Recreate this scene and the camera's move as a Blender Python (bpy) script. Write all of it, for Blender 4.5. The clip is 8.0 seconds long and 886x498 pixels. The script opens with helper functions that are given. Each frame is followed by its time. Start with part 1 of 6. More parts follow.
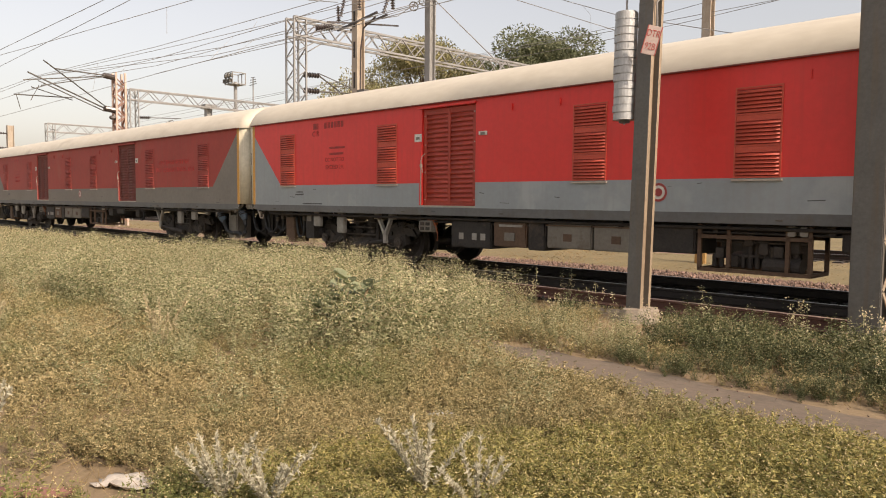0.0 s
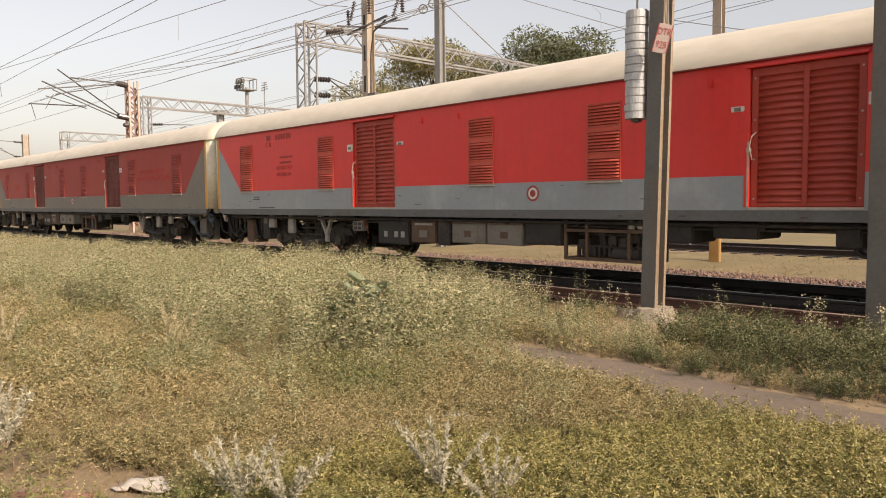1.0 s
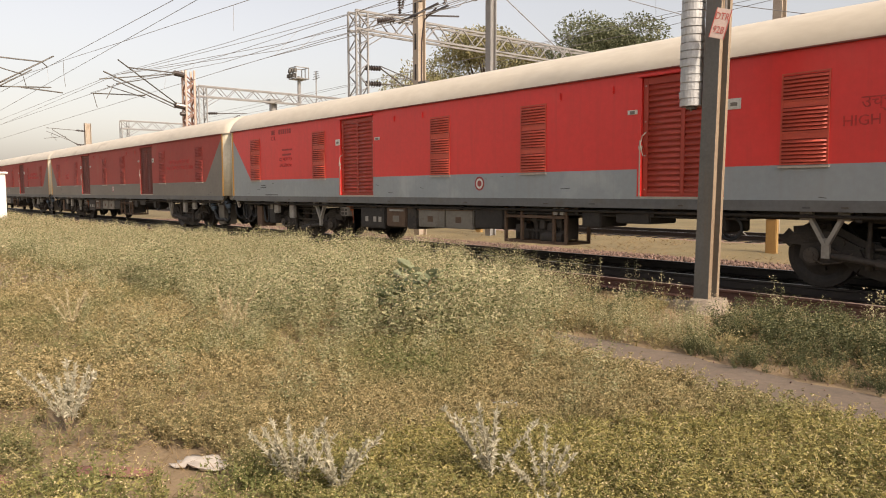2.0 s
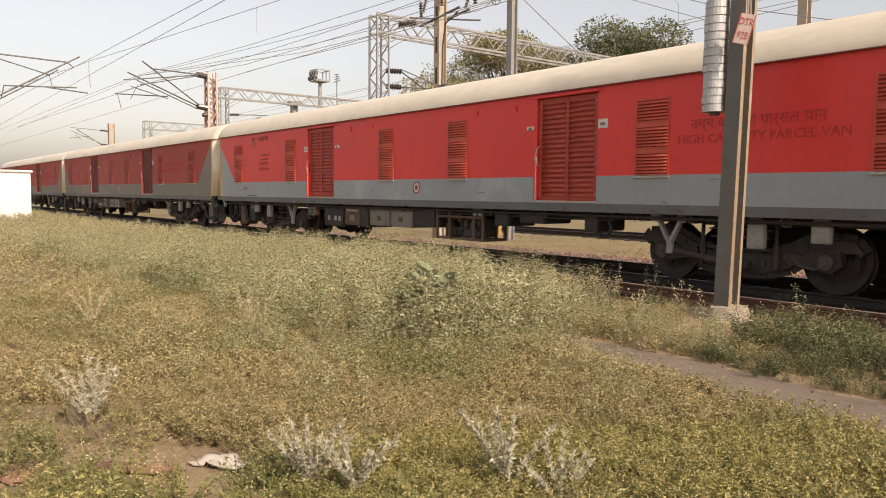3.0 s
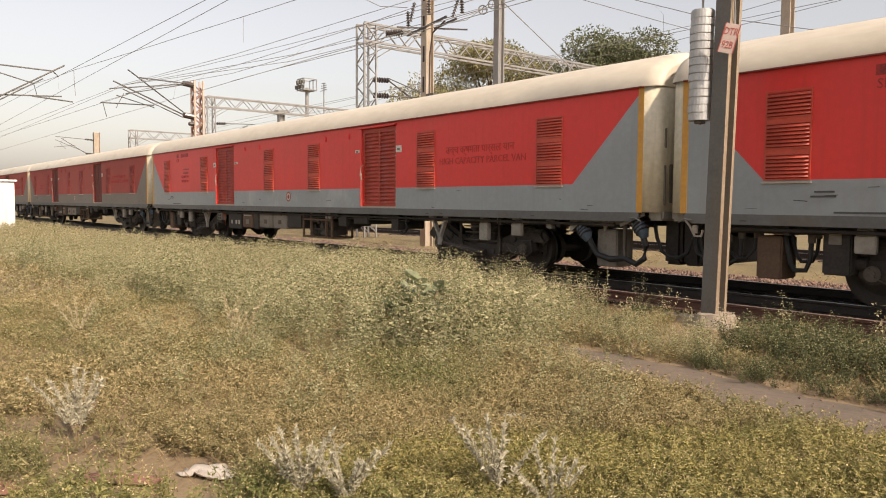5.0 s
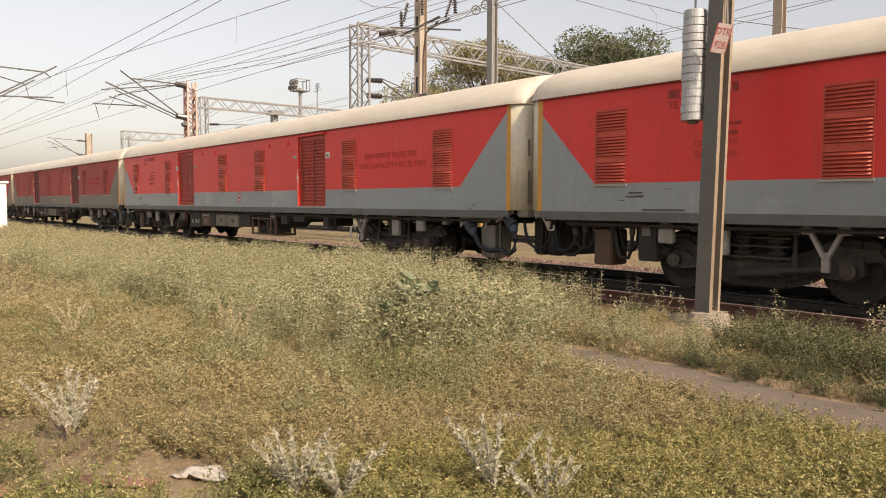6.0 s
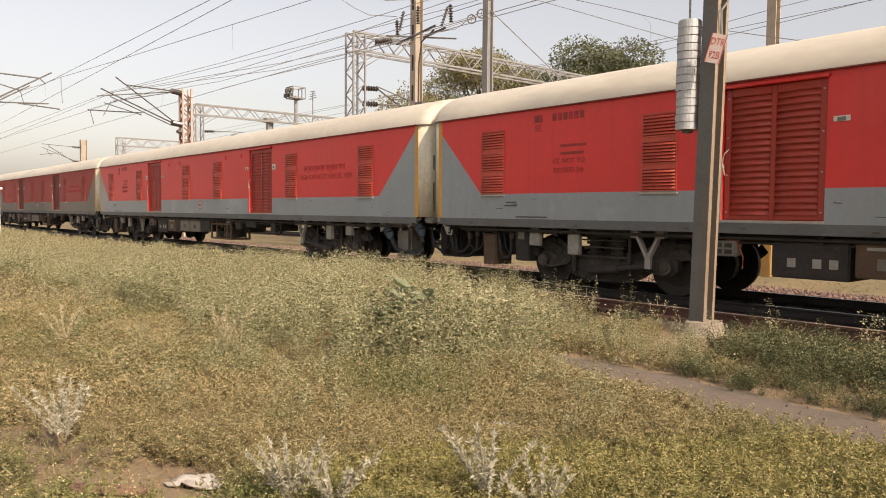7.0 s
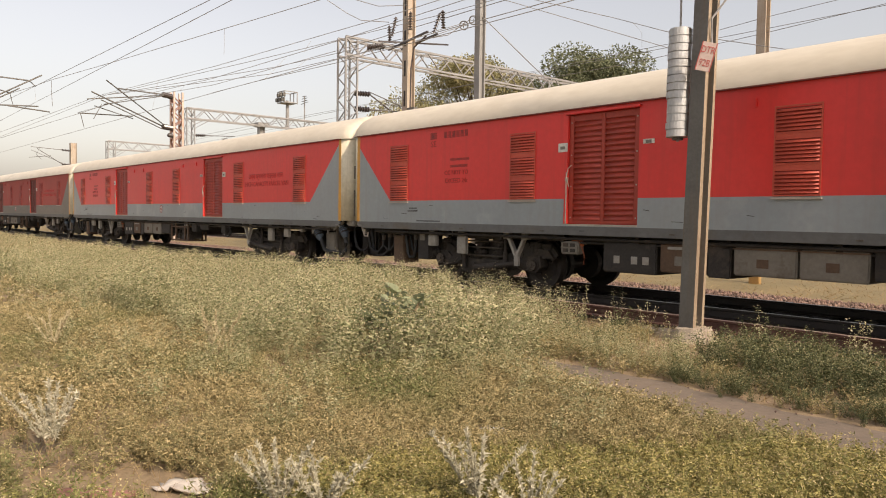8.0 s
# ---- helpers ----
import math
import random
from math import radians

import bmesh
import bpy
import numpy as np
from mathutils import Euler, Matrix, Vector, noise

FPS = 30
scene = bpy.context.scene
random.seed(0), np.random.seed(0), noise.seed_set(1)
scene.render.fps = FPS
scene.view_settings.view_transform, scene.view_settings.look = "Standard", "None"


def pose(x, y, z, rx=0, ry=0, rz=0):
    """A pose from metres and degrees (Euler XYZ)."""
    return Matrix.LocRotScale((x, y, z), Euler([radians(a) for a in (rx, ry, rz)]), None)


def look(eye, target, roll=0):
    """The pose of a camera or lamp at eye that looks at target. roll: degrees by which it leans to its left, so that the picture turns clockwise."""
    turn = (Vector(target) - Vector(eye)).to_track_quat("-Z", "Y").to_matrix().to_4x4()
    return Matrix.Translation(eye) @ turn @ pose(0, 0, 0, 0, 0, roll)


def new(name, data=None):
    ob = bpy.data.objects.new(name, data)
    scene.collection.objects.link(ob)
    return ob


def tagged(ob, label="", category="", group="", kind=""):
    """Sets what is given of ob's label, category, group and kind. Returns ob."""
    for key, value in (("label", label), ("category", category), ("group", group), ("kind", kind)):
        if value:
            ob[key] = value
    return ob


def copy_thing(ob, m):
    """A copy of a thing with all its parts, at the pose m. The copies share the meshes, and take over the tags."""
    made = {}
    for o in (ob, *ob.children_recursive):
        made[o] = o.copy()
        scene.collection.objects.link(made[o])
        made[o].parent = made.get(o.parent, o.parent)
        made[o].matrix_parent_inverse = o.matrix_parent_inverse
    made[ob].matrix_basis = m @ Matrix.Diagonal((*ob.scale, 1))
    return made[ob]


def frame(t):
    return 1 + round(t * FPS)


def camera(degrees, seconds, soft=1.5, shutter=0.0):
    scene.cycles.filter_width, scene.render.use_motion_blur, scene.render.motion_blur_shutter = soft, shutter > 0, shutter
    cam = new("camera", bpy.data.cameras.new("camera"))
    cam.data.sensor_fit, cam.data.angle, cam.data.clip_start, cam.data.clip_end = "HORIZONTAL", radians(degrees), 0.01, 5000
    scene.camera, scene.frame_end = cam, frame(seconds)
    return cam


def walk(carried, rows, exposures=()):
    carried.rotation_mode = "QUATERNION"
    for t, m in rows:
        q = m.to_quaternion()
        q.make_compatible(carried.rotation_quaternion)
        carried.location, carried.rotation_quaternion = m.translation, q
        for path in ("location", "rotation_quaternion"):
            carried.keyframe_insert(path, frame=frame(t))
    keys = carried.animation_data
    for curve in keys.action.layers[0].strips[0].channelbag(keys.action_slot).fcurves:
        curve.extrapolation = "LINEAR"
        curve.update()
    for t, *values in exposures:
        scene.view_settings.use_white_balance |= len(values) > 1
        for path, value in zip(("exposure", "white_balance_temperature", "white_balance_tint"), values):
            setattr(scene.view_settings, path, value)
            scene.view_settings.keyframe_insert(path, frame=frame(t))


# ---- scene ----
cam = camera(61.8, 8.0, soft=1.0)
walk(cam, [
    (0.0, pose(0.005, 0.058, 1.331, 86.242, -0.435, 45.403)),
    (0.5, pose(0.010, 0.049, 1.328, 85.672, -0.326, 45.591)),
    (1.0, pose(0.006, 0.044, 1.330, 86.394, 0.415, 46.316)),
    (1.5, pose(0.010, 0.032, 1.322, 86.074, 0.512, 47.636)),
    (2.0, pose(0.008, 0.028, 1.323, 85.541, 0.135, 50.100)),
    (2.2, pose(0.008, 0.026, 1.323, 85.370, 0.000, 50.850)),
    (3.3, pose(0.003, 0.014, 1.321, 86.100, -0.690, 51.560)),
    (3.5, pose(0.002, 0.012, 1.321, 86.351, -0.690, 51.439)),
    (4.0, pose(-0.003, 0.008, 1.321, 86.826, -0.578, 50.596)),
    (4.2, pose(-0.003, 0.008, 1.320, 86.740, -0.400, 50.150)),
    (5.3, pose(-0.002, 0.005, 1.316, 86.400, -0.420, 50.640)),
    (5.5, pose(-0.002, 0.004, 1.316, 86.408, -0.344, 50.409)),
    (6.0, pose(-0.001, 0.002, 1.318, 86.490, -0.244, 50.080)),
    (6.5, pose(0.000, 0.000, 1.317, 86.767, -0.364, 50.195)),
    (7.0, pose(-0.003, 0.002, 1.317, 87.114, -0.492, 49.692)),
    (7.5, pose(-0.001, 0.001, 1.319, 87.298, -0.385, 49.173)),
    (8.0, pose(0.000, -0.002, 1.311, 87.565, -0.842, 49.012)),
], exposures=[(0.0, 0.85, 6950, 17), (8.0, 0.85, 6950, 17)])

# ---- world and sun ----
SUN_TO = Vector((0.77, -0.025, 0.63)).normalized()
world = bpy.data.worlds.new("sky")
scene.world = world
world.use_nodes = True
wn, wl = world.node_tree.nodes, world.node_tree.links
sky = wn.new("ShaderNodeTexSky")
sky.sky_type = 'NISHITA'
sky.sun_disc = False
sky.sun_elevation = math.asin(SUN_TO.z)
sky.sun_rotation = math.atan2(SUN_TO.x, SUN_TO.y)
sky.altitude, sky.air_density, sky.dust_density, sky.ozone_density = 0, 1.4, 2.6, 1.0
haze = wn.new("ShaderNodeHueSaturation")      # thick dry-season haze pales the blue
haze.inputs["Saturation"].default_value = 0.40
wl.new(sky.outputs[0], haze.inputs["Color"])
wl.new(haze.outputs[0], wn["Background"].inputs[0])
wn["Background"].inputs[1].default_value = 0.096
sun_data = bpy.data.lights.new("sun", 'SUN')
sun_data.energy, sun_data.angle, sun_data.color = 2.9, radians(2.0), (1.0, 0.90, 0.74)
sun = new("sun", sun_data)
sun.matrix_world = look((0, 0, 30), Vector((0, 0, 30)) - SUN_TO)

# ---- materials ----
def material(name, a, b=None, rough=0.7, metal=0.0, scale=3.0, fine=40.0, bump=0.1, bump_scale=None, low=0.35, high=0.65,
             spot=None, spot_scale=1.2, spot_low=0.58, spot_high=0.72, per_object=False, stretch=(1, 1, 1), streak=None, through_light=0.0, island=0.0):
    """Two colours mixed by broad and fine noise, an optional third in patches, and a fine relief."""
    m = bpy.data.materials.new(name)
    m.use_nodes = True
    n, l = m.node_tree.nodes, m.node_tree.links
    bs = n["Principled BSDF"]
    b = b or tuple(c * 0.7 for c in a)
    co = n.new("ShaderNodeTexCoord").outputs["Object"]
    if per_object:
        info = n.new("ShaderNodeObjectInfo")
        add = n.new("ShaderNodeVectorMath"); add.operation = 'MULTIPLY_ADD'
        l.new(info.outputs["Random"], add.inputs[0]); add.inputs[1].default_value = (37, 53, 19); l.new(co, add.inputs[2])
        co = add.outputs[0]
    mapping = n.new("ShaderNodeMapping"); mapping.inputs["Scale"].default_value = stretch
    l.new(co, mapping.inputs["Vector"]); co = mapping.outputs[0]

    def noise_tex(s, detail=5):
        t = n.new("ShaderNodeTexNoise"); t.inputs["Scale"].default_value = s; t.inputs["Detail"].default_value = detail
        t.inputs["Roughness"].default_value = 0.6
        l.new(co, t.inputs["Vector"]); return t.outputs["Fac"]

    def ramp(x, lo, hi):
        r = n.new("ShaderNodeMapRange"); r.inputs["From Min"].default_value = lo; r.inputs["From Max"].default_value = hi
        l.new(x, r.inputs["Value"]); return r.outputs[0]

    def mix(fac, c1, c2, blend='MIX'):
        x = n.new("ShaderNodeMix"); x.data_type = 'RGBA'; x.blend_type = blend
        for sock, v in ((x.inputs[0], fac), (x.inputs[6], c1), (x.inputs[7], c2)):
            if isinstance(v, tuple): sock.default_value = (*v, 1)
            elif isinstance(v, float): sock.default_value = v
            else: l.new(v, sock)
        return x.outputs[2]

    broad, small = noise_tex(scale), noise_tex(fine, 3)
    both = n.new("ShaderNodeMath"); both.operation = 'MULTIPLY_ADD'
    l.new(small, both.inputs[0]); both.inputs[1].default_value = 0.45
    half = n.new("ShaderNodeMath"); half.operation = 'MULTIPLY'; l.new(broad, half.inputs[0]); half.inputs[1].default_value = 0.55
    l.new(half.outputs[0], both.inputs[2])
    fac = both.outputs[0]
    if island:
        geo = n.new("ShaderNodeNewGeometry")
        w = n.new("ShaderNodeMath"); w.operation = 'MULTIPLY_ADD'
        l.new(geo.outputs["Random Per Island"], w.inputs[0]); w.inputs[1].default_value = island
        off = n.new("ShaderNodeMath"); off.operation = 'SUBTRACT'; l.new(fac, off.inputs[0]); off.inputs[1].default_value = island / 2
        l.new(off.outputs[0], w.inputs[2]); fac = w.outputs[0]
    colour = mix(ramp(fac, low, high), a, b)
    if spot:
        colour = mix(ramp(noise_tex(spot_scale, 6), spot_low, spot_high), colour, spot)
    if streak:
        ms = n.new("ShaderNodeMapping"); ms.inputs["Scale"].default_value = (6, 6, 0.35)
        l.new(co, ms.inputs["Vector"])
        t = n.new("ShaderNodeTexNoise"); t.inputs["Scale"].default_value = 1.6; t.inputs["Detail"].default_value = 6
        l.new(ms.outputs[0], t.inputs["Vector"])
        colour = mix(ramp(t.outputs["Fac"], 0.5, 0.85), colour, streak)
    l.new(colour, bs.inputs["Base Color"])
    bs.inputs["Roughness"].default_value, bs.inputs["Metallic"].default_value = rough, metal
    if bump:
        bp = n.new("ShaderNodeBump"); bp.inputs["Strength"].default_value = bump; bp.inputs["Distance"].default_value = 0.02
        l.new(noise_tex(bump_scale or fine, 4), bp.inputs["Height"]); l.new(bp.outputs[0], bs.inputs["Normal"])
    if through_light:
        tr = n.new("ShaderNodeBsdfTranslucent"); l.new(colour, tr.inputs[0])
        mx = n.new("ShaderNodeMixShader"); mx.inputs[0].default_value = through_light
        l.new(bs.outputs[0], mx.inputs[1]); l.new(tr.outputs[0], mx.inputs[2])
        l.new(mx.outputs[0], n["Material Output"].inputs[0])
    return m


RED = material("red_paint", (0.77, 0.042, 0.034), (0.67, 0.036, 0.028), rough=0.42, scale=0.7, fine=9, bump=0.16, bump_scale=1.6, spot=(0.70, 0.060, 0.044), spot_scale=0.55, per_object=True, streak=(0.62, 0.04, 0.03))
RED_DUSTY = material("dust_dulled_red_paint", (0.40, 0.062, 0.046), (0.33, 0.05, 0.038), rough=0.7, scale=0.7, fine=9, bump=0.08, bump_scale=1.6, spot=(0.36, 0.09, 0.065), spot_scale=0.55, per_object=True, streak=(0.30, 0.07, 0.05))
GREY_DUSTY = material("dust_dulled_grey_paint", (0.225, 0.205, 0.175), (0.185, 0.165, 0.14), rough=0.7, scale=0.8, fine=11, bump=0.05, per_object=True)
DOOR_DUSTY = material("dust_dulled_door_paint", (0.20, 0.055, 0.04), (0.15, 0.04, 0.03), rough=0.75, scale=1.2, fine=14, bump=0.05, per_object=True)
GREY = material("grey_paint", (0.30, 0.335, 0.345), (0.265, 0.29, 0.295), rough=0.45, scale=0.8, fine=11, bump=0.05, bump_scale=2.5, spot=(0.36, 0.385, 0.385), spot_scale=0.9, per_object=True, streak=(0.27, 0.28, 0.275))
SKIRT = material("dark_grey_skirt_paint", (0.135, 0.138, 0.136), (0.10, 0.098, 0.094), rough=0.6, scale=1.5, fine=14, bump=0.06, spot=(0.11, 0.095, 0.075), per_object=True)
ROOF = material("cream_roof_paint", (0.61, 0.55, 0.45), (0.50, 0.44, 0.35), rough=0.55, scale=0.5, fine=5, bump=0.05, bump_scale=2, spot=(0.40, 0.345, 0.27), spot_scale=0.7, per_object=True, stretch=(0.5, 1.4, 1))
ENDWALL = material("cream_end_wall_paint", (0.66, 0.60, 0.46), (0.5, 0.45, 0.33), rough=0.5, scale=1.5, fine=12, bump=0.05, per_object=True, streak=(0.4, 0.33, 0.22))
YELLOW = material("yellow_stripe_paint", (0.66, 0.33, 0.05), (0.5, 0.25, 0.05), rough=0.5, scale=3, fine=20, bump=0.04)
DOOR = material("orange_red_door_paint", (0.42, 0.050, 0.027), (0.33, 0.039, 0.021), rough=0.5, scale=1.2, fine=14, bump=0.05, per_object=True)
LOUVRE = material("red_louvre_paint", (0.62, 0.095, 0.052), (0.50, 0.070, 0.040), rough=0.5, scale=1.2, fine=14, bump=0.05, per_object=True)
# shade in the gaps between slats is put into this darker red
LOUVRE_BACK = material("shade_dark_louvre_backing", (0.26, 0.026, 0.016), (0.20, 0.020, 0.013), rough=0.7, bump=0)
TRIM = material("pale_worn_metal", (0.5, 0.45, 0.38), (0.36, 0.3, 0.25), rough=0.5, metal=0.2, scale=5, fine=40)
UNDER = material("grimy_underframe_steel", (0.045, 0.038, 0.032), (0.02, 0.017, 0.015), rough=0.75, scale=4, fine=30, bump=0.25, spot=(0.075, 0.055, 0.04), spot_scale=3)
BOGIE = material("dusty_bogie_steel", (0.062, 0.05, 0.04), (0.028, 0.023, 0.019), rough=0.75, scale=4, fine=30, bump=0.25, spot=(0.09, 0.07, 0.05), spot_scale=3)
WHEEL = material("dark_wheel_steel", (0.05, 0.04, 0.032), (0.028, 0.022, 0.019), rough=0.6, metal=0.3, scale=5, fine=30, bump=0.1)
DUST_STEEL = material("dust_caked_steel", (0.12, 0.10, 0.08), (0.065, 0.053, 0.043), rough=0.8, scale=5, fine=35, bump=0.2)
BOX_GREY = material("dusty_grey_box_paint", (0.22, 0.20, 0.165), (0.15, 0.13, 0.105), rough=0.65, scale=3, fine=20, bump=0.1, spot=(0.12, 0.09, 0.065), spot_scale=2.5)
BOX_PALE = material("pale_grey_panel_paint", (0.36, 0.34, 0.30), (0.24, 0.22, 0.19), rough=0.6, scale=3, fine=20, bump=0.08)
BOX_BROWN = material("rusty_box_paint", (0.14, 0.085, 0.05), (0.085, 0.05, 0.032), rough=0.75, scale=4, fine=25, bump=0.2)
ORANGE = material("orange_valve_paint", (0.42, 0.12, 0.04), (0.25, 0.07, 0.03), rough=0.5)
BLUE = material("faded_blue_hose_rubber", (0.085, 0.125, 0.165), (0.04, 0.05, 0.065), rough=0.6)
RUBBER = material("black_rubber", (0.02, 0.02, 0.02), (0.012, 0.012, 0.012), rough=0.6)
INK = material("faded_black_lettering", (0.30, 0.028, 0.022), (0.58, 0.030, 0.023), rough=0.6, scale=6, fine=30, bump=0, low=0.4, high=0.6)
INK2 = material("dark_stencil_lettering", (0.20, 0.024, 0.02), (0.50, 0.03, 0.024), rough=0.6, scale=6, fine=30, bump=0, low=0.4, high=0.6)
INKG = material("black_lettering", (0.05, 0.05, 0.05), (0.09, 0.09, 0.09), rough=0.6, bump=0)
WHITE = material("white_label_paint", (0.72, 0.70, 0.64), (0.55, 0.52, 0.46), rough=0.6, scale=5, fine=40, bump=0)
REDLOGO = material("maroon_emblem_paint", (0.36, 0.05, 0.045), (0.28, 0.04, 0.035), rough=0.5, bump=0)
RAIL_TOP = material("rail_head_steel", (0.20, 0.18, 0.16), (0.11, 0.095, 0.08), rough=0.35, metal=0.8, scale=8, fine=60, bump=0.05)
RAIL = material("dark_rail_steel", (0.045, 0.033, 0.026), (0.022, 0.018, 0.016), rough=0.55, metal=0.2, scale=3, fine=30, bump=0.15)
RUST = material("rusty_rail_steel", (0.13, 0.06, 0.042), (0.075, 0.035, 0.026), rough=0.8, scale=4, fine=40, bump=0.2)
# loose rail's head: light on its top is put into a paler rust
RUSTPALE = material("sunlit_rusted_rail_head", (0.40, 0.29, 0.24), (0.27, 0.18, 0.14), rough=0.7, scale=4, fine=50, bump=0.1)
SLEEPER = material("dark_concrete", (0.06, 0.052, 0.045), (0.03, 0.027, 0.024), rough=0.85, scale=5, fine=40, bump=0.3)
BALLAST_DARK = material("near_black_ballast", (0.032, 0.026, 0.022), (0.016, 0.014, 0.013), rough=0.8, scale=6, fine=45, bump=0.8)
STONE = material("pinkish_ballast_stone", (0.27, 0.175, 0.135), (0.105, 0.068, 0.055), rough=0.9, scale=4, fine=50, bump=0.3, island=0.7)
GROUND = material("dry_soil_and_straw", (0.28, 0.20, 0.115), (0.16, 0.114, 0.066), rough=0.95, scale=0.7, fine=22, bump=0.6, spot=(0.11, 0.105, 0.042), spot_scale=0.5)
PATH = material("trodden_grey_dust", (0.165, 0.125, 0.092), (0.105, 0.082, 0.062), rough=0.95, scale=1.3, fine=16, bump=0.35, spot=(0.19, 0.145, 0.105), spot_scale=0.9)
FARGRASS = material("dry_verge", (0.22, 0.165, 0.075), (0.13, 0.10, 0.045), rough=0.95, scale=0.6, fine=14, bump=0.5, spot=(0.2, 0.17, 0.08), spot_scale=0.4)
STEEL_DARK = material("weathered_mast_steel", (0.15, 0.143, 0.132), (0.105, 0.10, 0.09), rough=0.6, metal=0.3, scale=2, fine=26, bump=0.1, streak=(0.15, 0.11, 0.07))
# galvanised grey made lighter: distance haze is put into the colour
STEEL_PALE = material("haze_paled_galvanised_steel", (0.33, 0.32, 0.305), (0.24, 0.23, 0.215), rough=0.5, metal=0.35, scale=2, fine=30, bump=0.05)
STEEL_CREAM = material("cream_painted_mast", (0.44, 0.375, 0.30), (0.32, 0.26, 0.20), rough=0.6, scale=2, fine=24, bump=0.06, streak=(0.3, 0.19, 0.1))
STEEL_ORANGE = material("rust_streaked_lattice_paint", (0.58, 0.46, 0.39), (0.42, 0.27, 0.20), rough=0.7, scale=3, fine=20, bump=0.1)
RUST_LACING = material("rusty_lacing_bar", (0.33, 0.17, 0.115), (0.22, 0.11, 0.075), rough=0.8, scale=3, fine=20, bump=0.1)
ZINC = material("bright_zinc_weight", (0.50, 0.50, 0.49), (0.36, 0.36, 0.355), rough=0.5, metal=0.35, scale=6, fine=50, bump=0.08, stretch=(1, 1, 0.4))
CONCRETE = material("pale_concrete", (0.36, 0.30, 0.23), (0.25, 0.2, 0.15), rough=0.9, scale=4, fine=40, bump=0.3)
WIRE = material("dark_overhead_wire", (0.30, 0.29, 0.28), (0.22, 0.21, 0.20), rough=0.5, bump=0)
INSULATOR = material("brown_porcelain_insulator", (0.07, 0.055, 0.05), (0.045, 0.035, 0.03), rough=0.3, bump=0)
LIMEWASH = material("white_limewash", (0.8, 0.79, 0.75), (0.68, 0.66, 0.6), rough=0.9, scale=1.5, fine=15, bump=0.1, streak=(0.6, 0.56, 0.48))
YPOST = material("yellow_post_paint", (0.36, 0.22, 0.07), (0.27, 0.16, 0.055), rough=0.7)
SIGNBOARD = material("pale_sign_enamel", (0.52, 0.41, 0.36), (0.42, 0.32, 0.28), rough=0.5, bump=0)
SIGNRED = material("sign_lettering_red", (0.42, 0.09, 0.07), (0.34, 0.07, 0.06), rough=0.5, bump=0)

WEED = material("pale_green_weed", (0.135, 0.15, 0.06), (0.42, 0.39, 0.215), rough=0.75, scale=0.5, fine=3, bump=0, island=0.75, through_light=0.25, spot=(0.15, 0.165, 0.07), spot_scale=0.35)
WEED_TIP = material("straw_coloured_seed_heads", (0.56, 0.48, 0.31), (0.38, 0.31, 0.17), rough=0.8, scale=1, fine=5, bump=0, island=0.8, through_light=0.2)
MAT = material("yellow_green_ground_cover", (0.17, 0.15, 0.062), (0.40, 0.31, 0.15), rough=0.75, scale=0.55, fine=2.5, bump=0, island=0.8, through_light=0.25, spot=(0.16, 0.165, 0.058), spot_scale=0.45, spot_low=0.5, spot_high=0.65)
MAT_GREEN = material("lime_green_ground_cover", (0.145, 0.142, 0.040), (0.37, 0.31, 0.105), rough=0.75, scale=0.55, fine=2.5, bump=0, island=0.8, through_light=0.25, spot=(0.15, 0.17, 0.055), spot_scale=0.45, spot_low=0.5, spot_high=0.65)
STRAW = material("dry_straw", (0.36, 0.255, 0.13), (0.20, 0.135, 0.065), rough=0.85, scale=0.6, fine=3, bump=0, island=0.7, through_light=0.15)
SEED = material("small_dull_seed_heads", (0.54, 0.44, 0.24), (0.36, 0.28, 0.13), rough=0.8, scale=1, fine=5, bump=0, island=0.8, through_light=0.2)
STEEL_SUNLIT = material("sunlit_weathered_mast_edge", (0.34, 0.265, 0.185), (0.22, 0.165, 0.11), rough=0.7, scale=2, fine=26, bump=0.1, streak=(0.16, 0.1, 0.06))
BUSH = material("dark_green_bush_leaf", (0.044, 0.057, 0.019), (0.105, 0.108, 0.04), rough=0.7, scale=0.8, fine=4, bump=0, island=0.6, through_light=0.25)
SILVER = material("silvery_felted_leaf", (0.52, 0.48, 0.36), (0.36, 0.335, 0.24), rough=0.9, scale=3, fine=12, bump=0, island=0.6, through_light=0.2)
MILK = material("waxy_grey_green_leaf", (0.33, 0.355, 0.21), (0.21, 0.235, 0.13), rough=0.5, scale=3, fine=12, bump=0, island=0.5, through_light=0.4)
TWIG = material("dry_twig", (0.3, 0.22, 0.13), (0.2, 0.14, 0.08), rough=0.85, bump=0)
BARK = material("tree_bark", (0.12, 0.09, 0.06), (0.07, 0.05, 0.035), rough=0.9, bump=0.3)
# dark green lightened so that distance haze sits in the leaf colour
LEAF = material("hazy_dark_tree_leaf", (0.105, 0.12, 0.058), (0.165, 0.17, 0.09), rough=0.7, scale=0.3, fine=2, bump=0, island=0.6, through_light=0.2)
LEAF_DRY = material("pale_dusty_tree_leaf", (0.21, 0.20, 0.09), (0.30, 0.26, 0.13), rough=0.8, scale=0.3, fine=2, bump=0, island=0.6, through_light=0.2)
LITTER_WHITE = material("dirty_white_plastic", (0.6, 0.54, 0.47), (0.4, 0.34, 0.28), rough=0.6)
LITTER_RED = material("faded_red_cloth", (0.27, 0.125, 0.095), (0.2, 0.10, 0.075), rough=0.9)
LITTER_CLEAR = material("clouded_clear_plastic", (0.5, 0.53, 0.55), (0.35, 0.38, 0.4), rough=0.25)

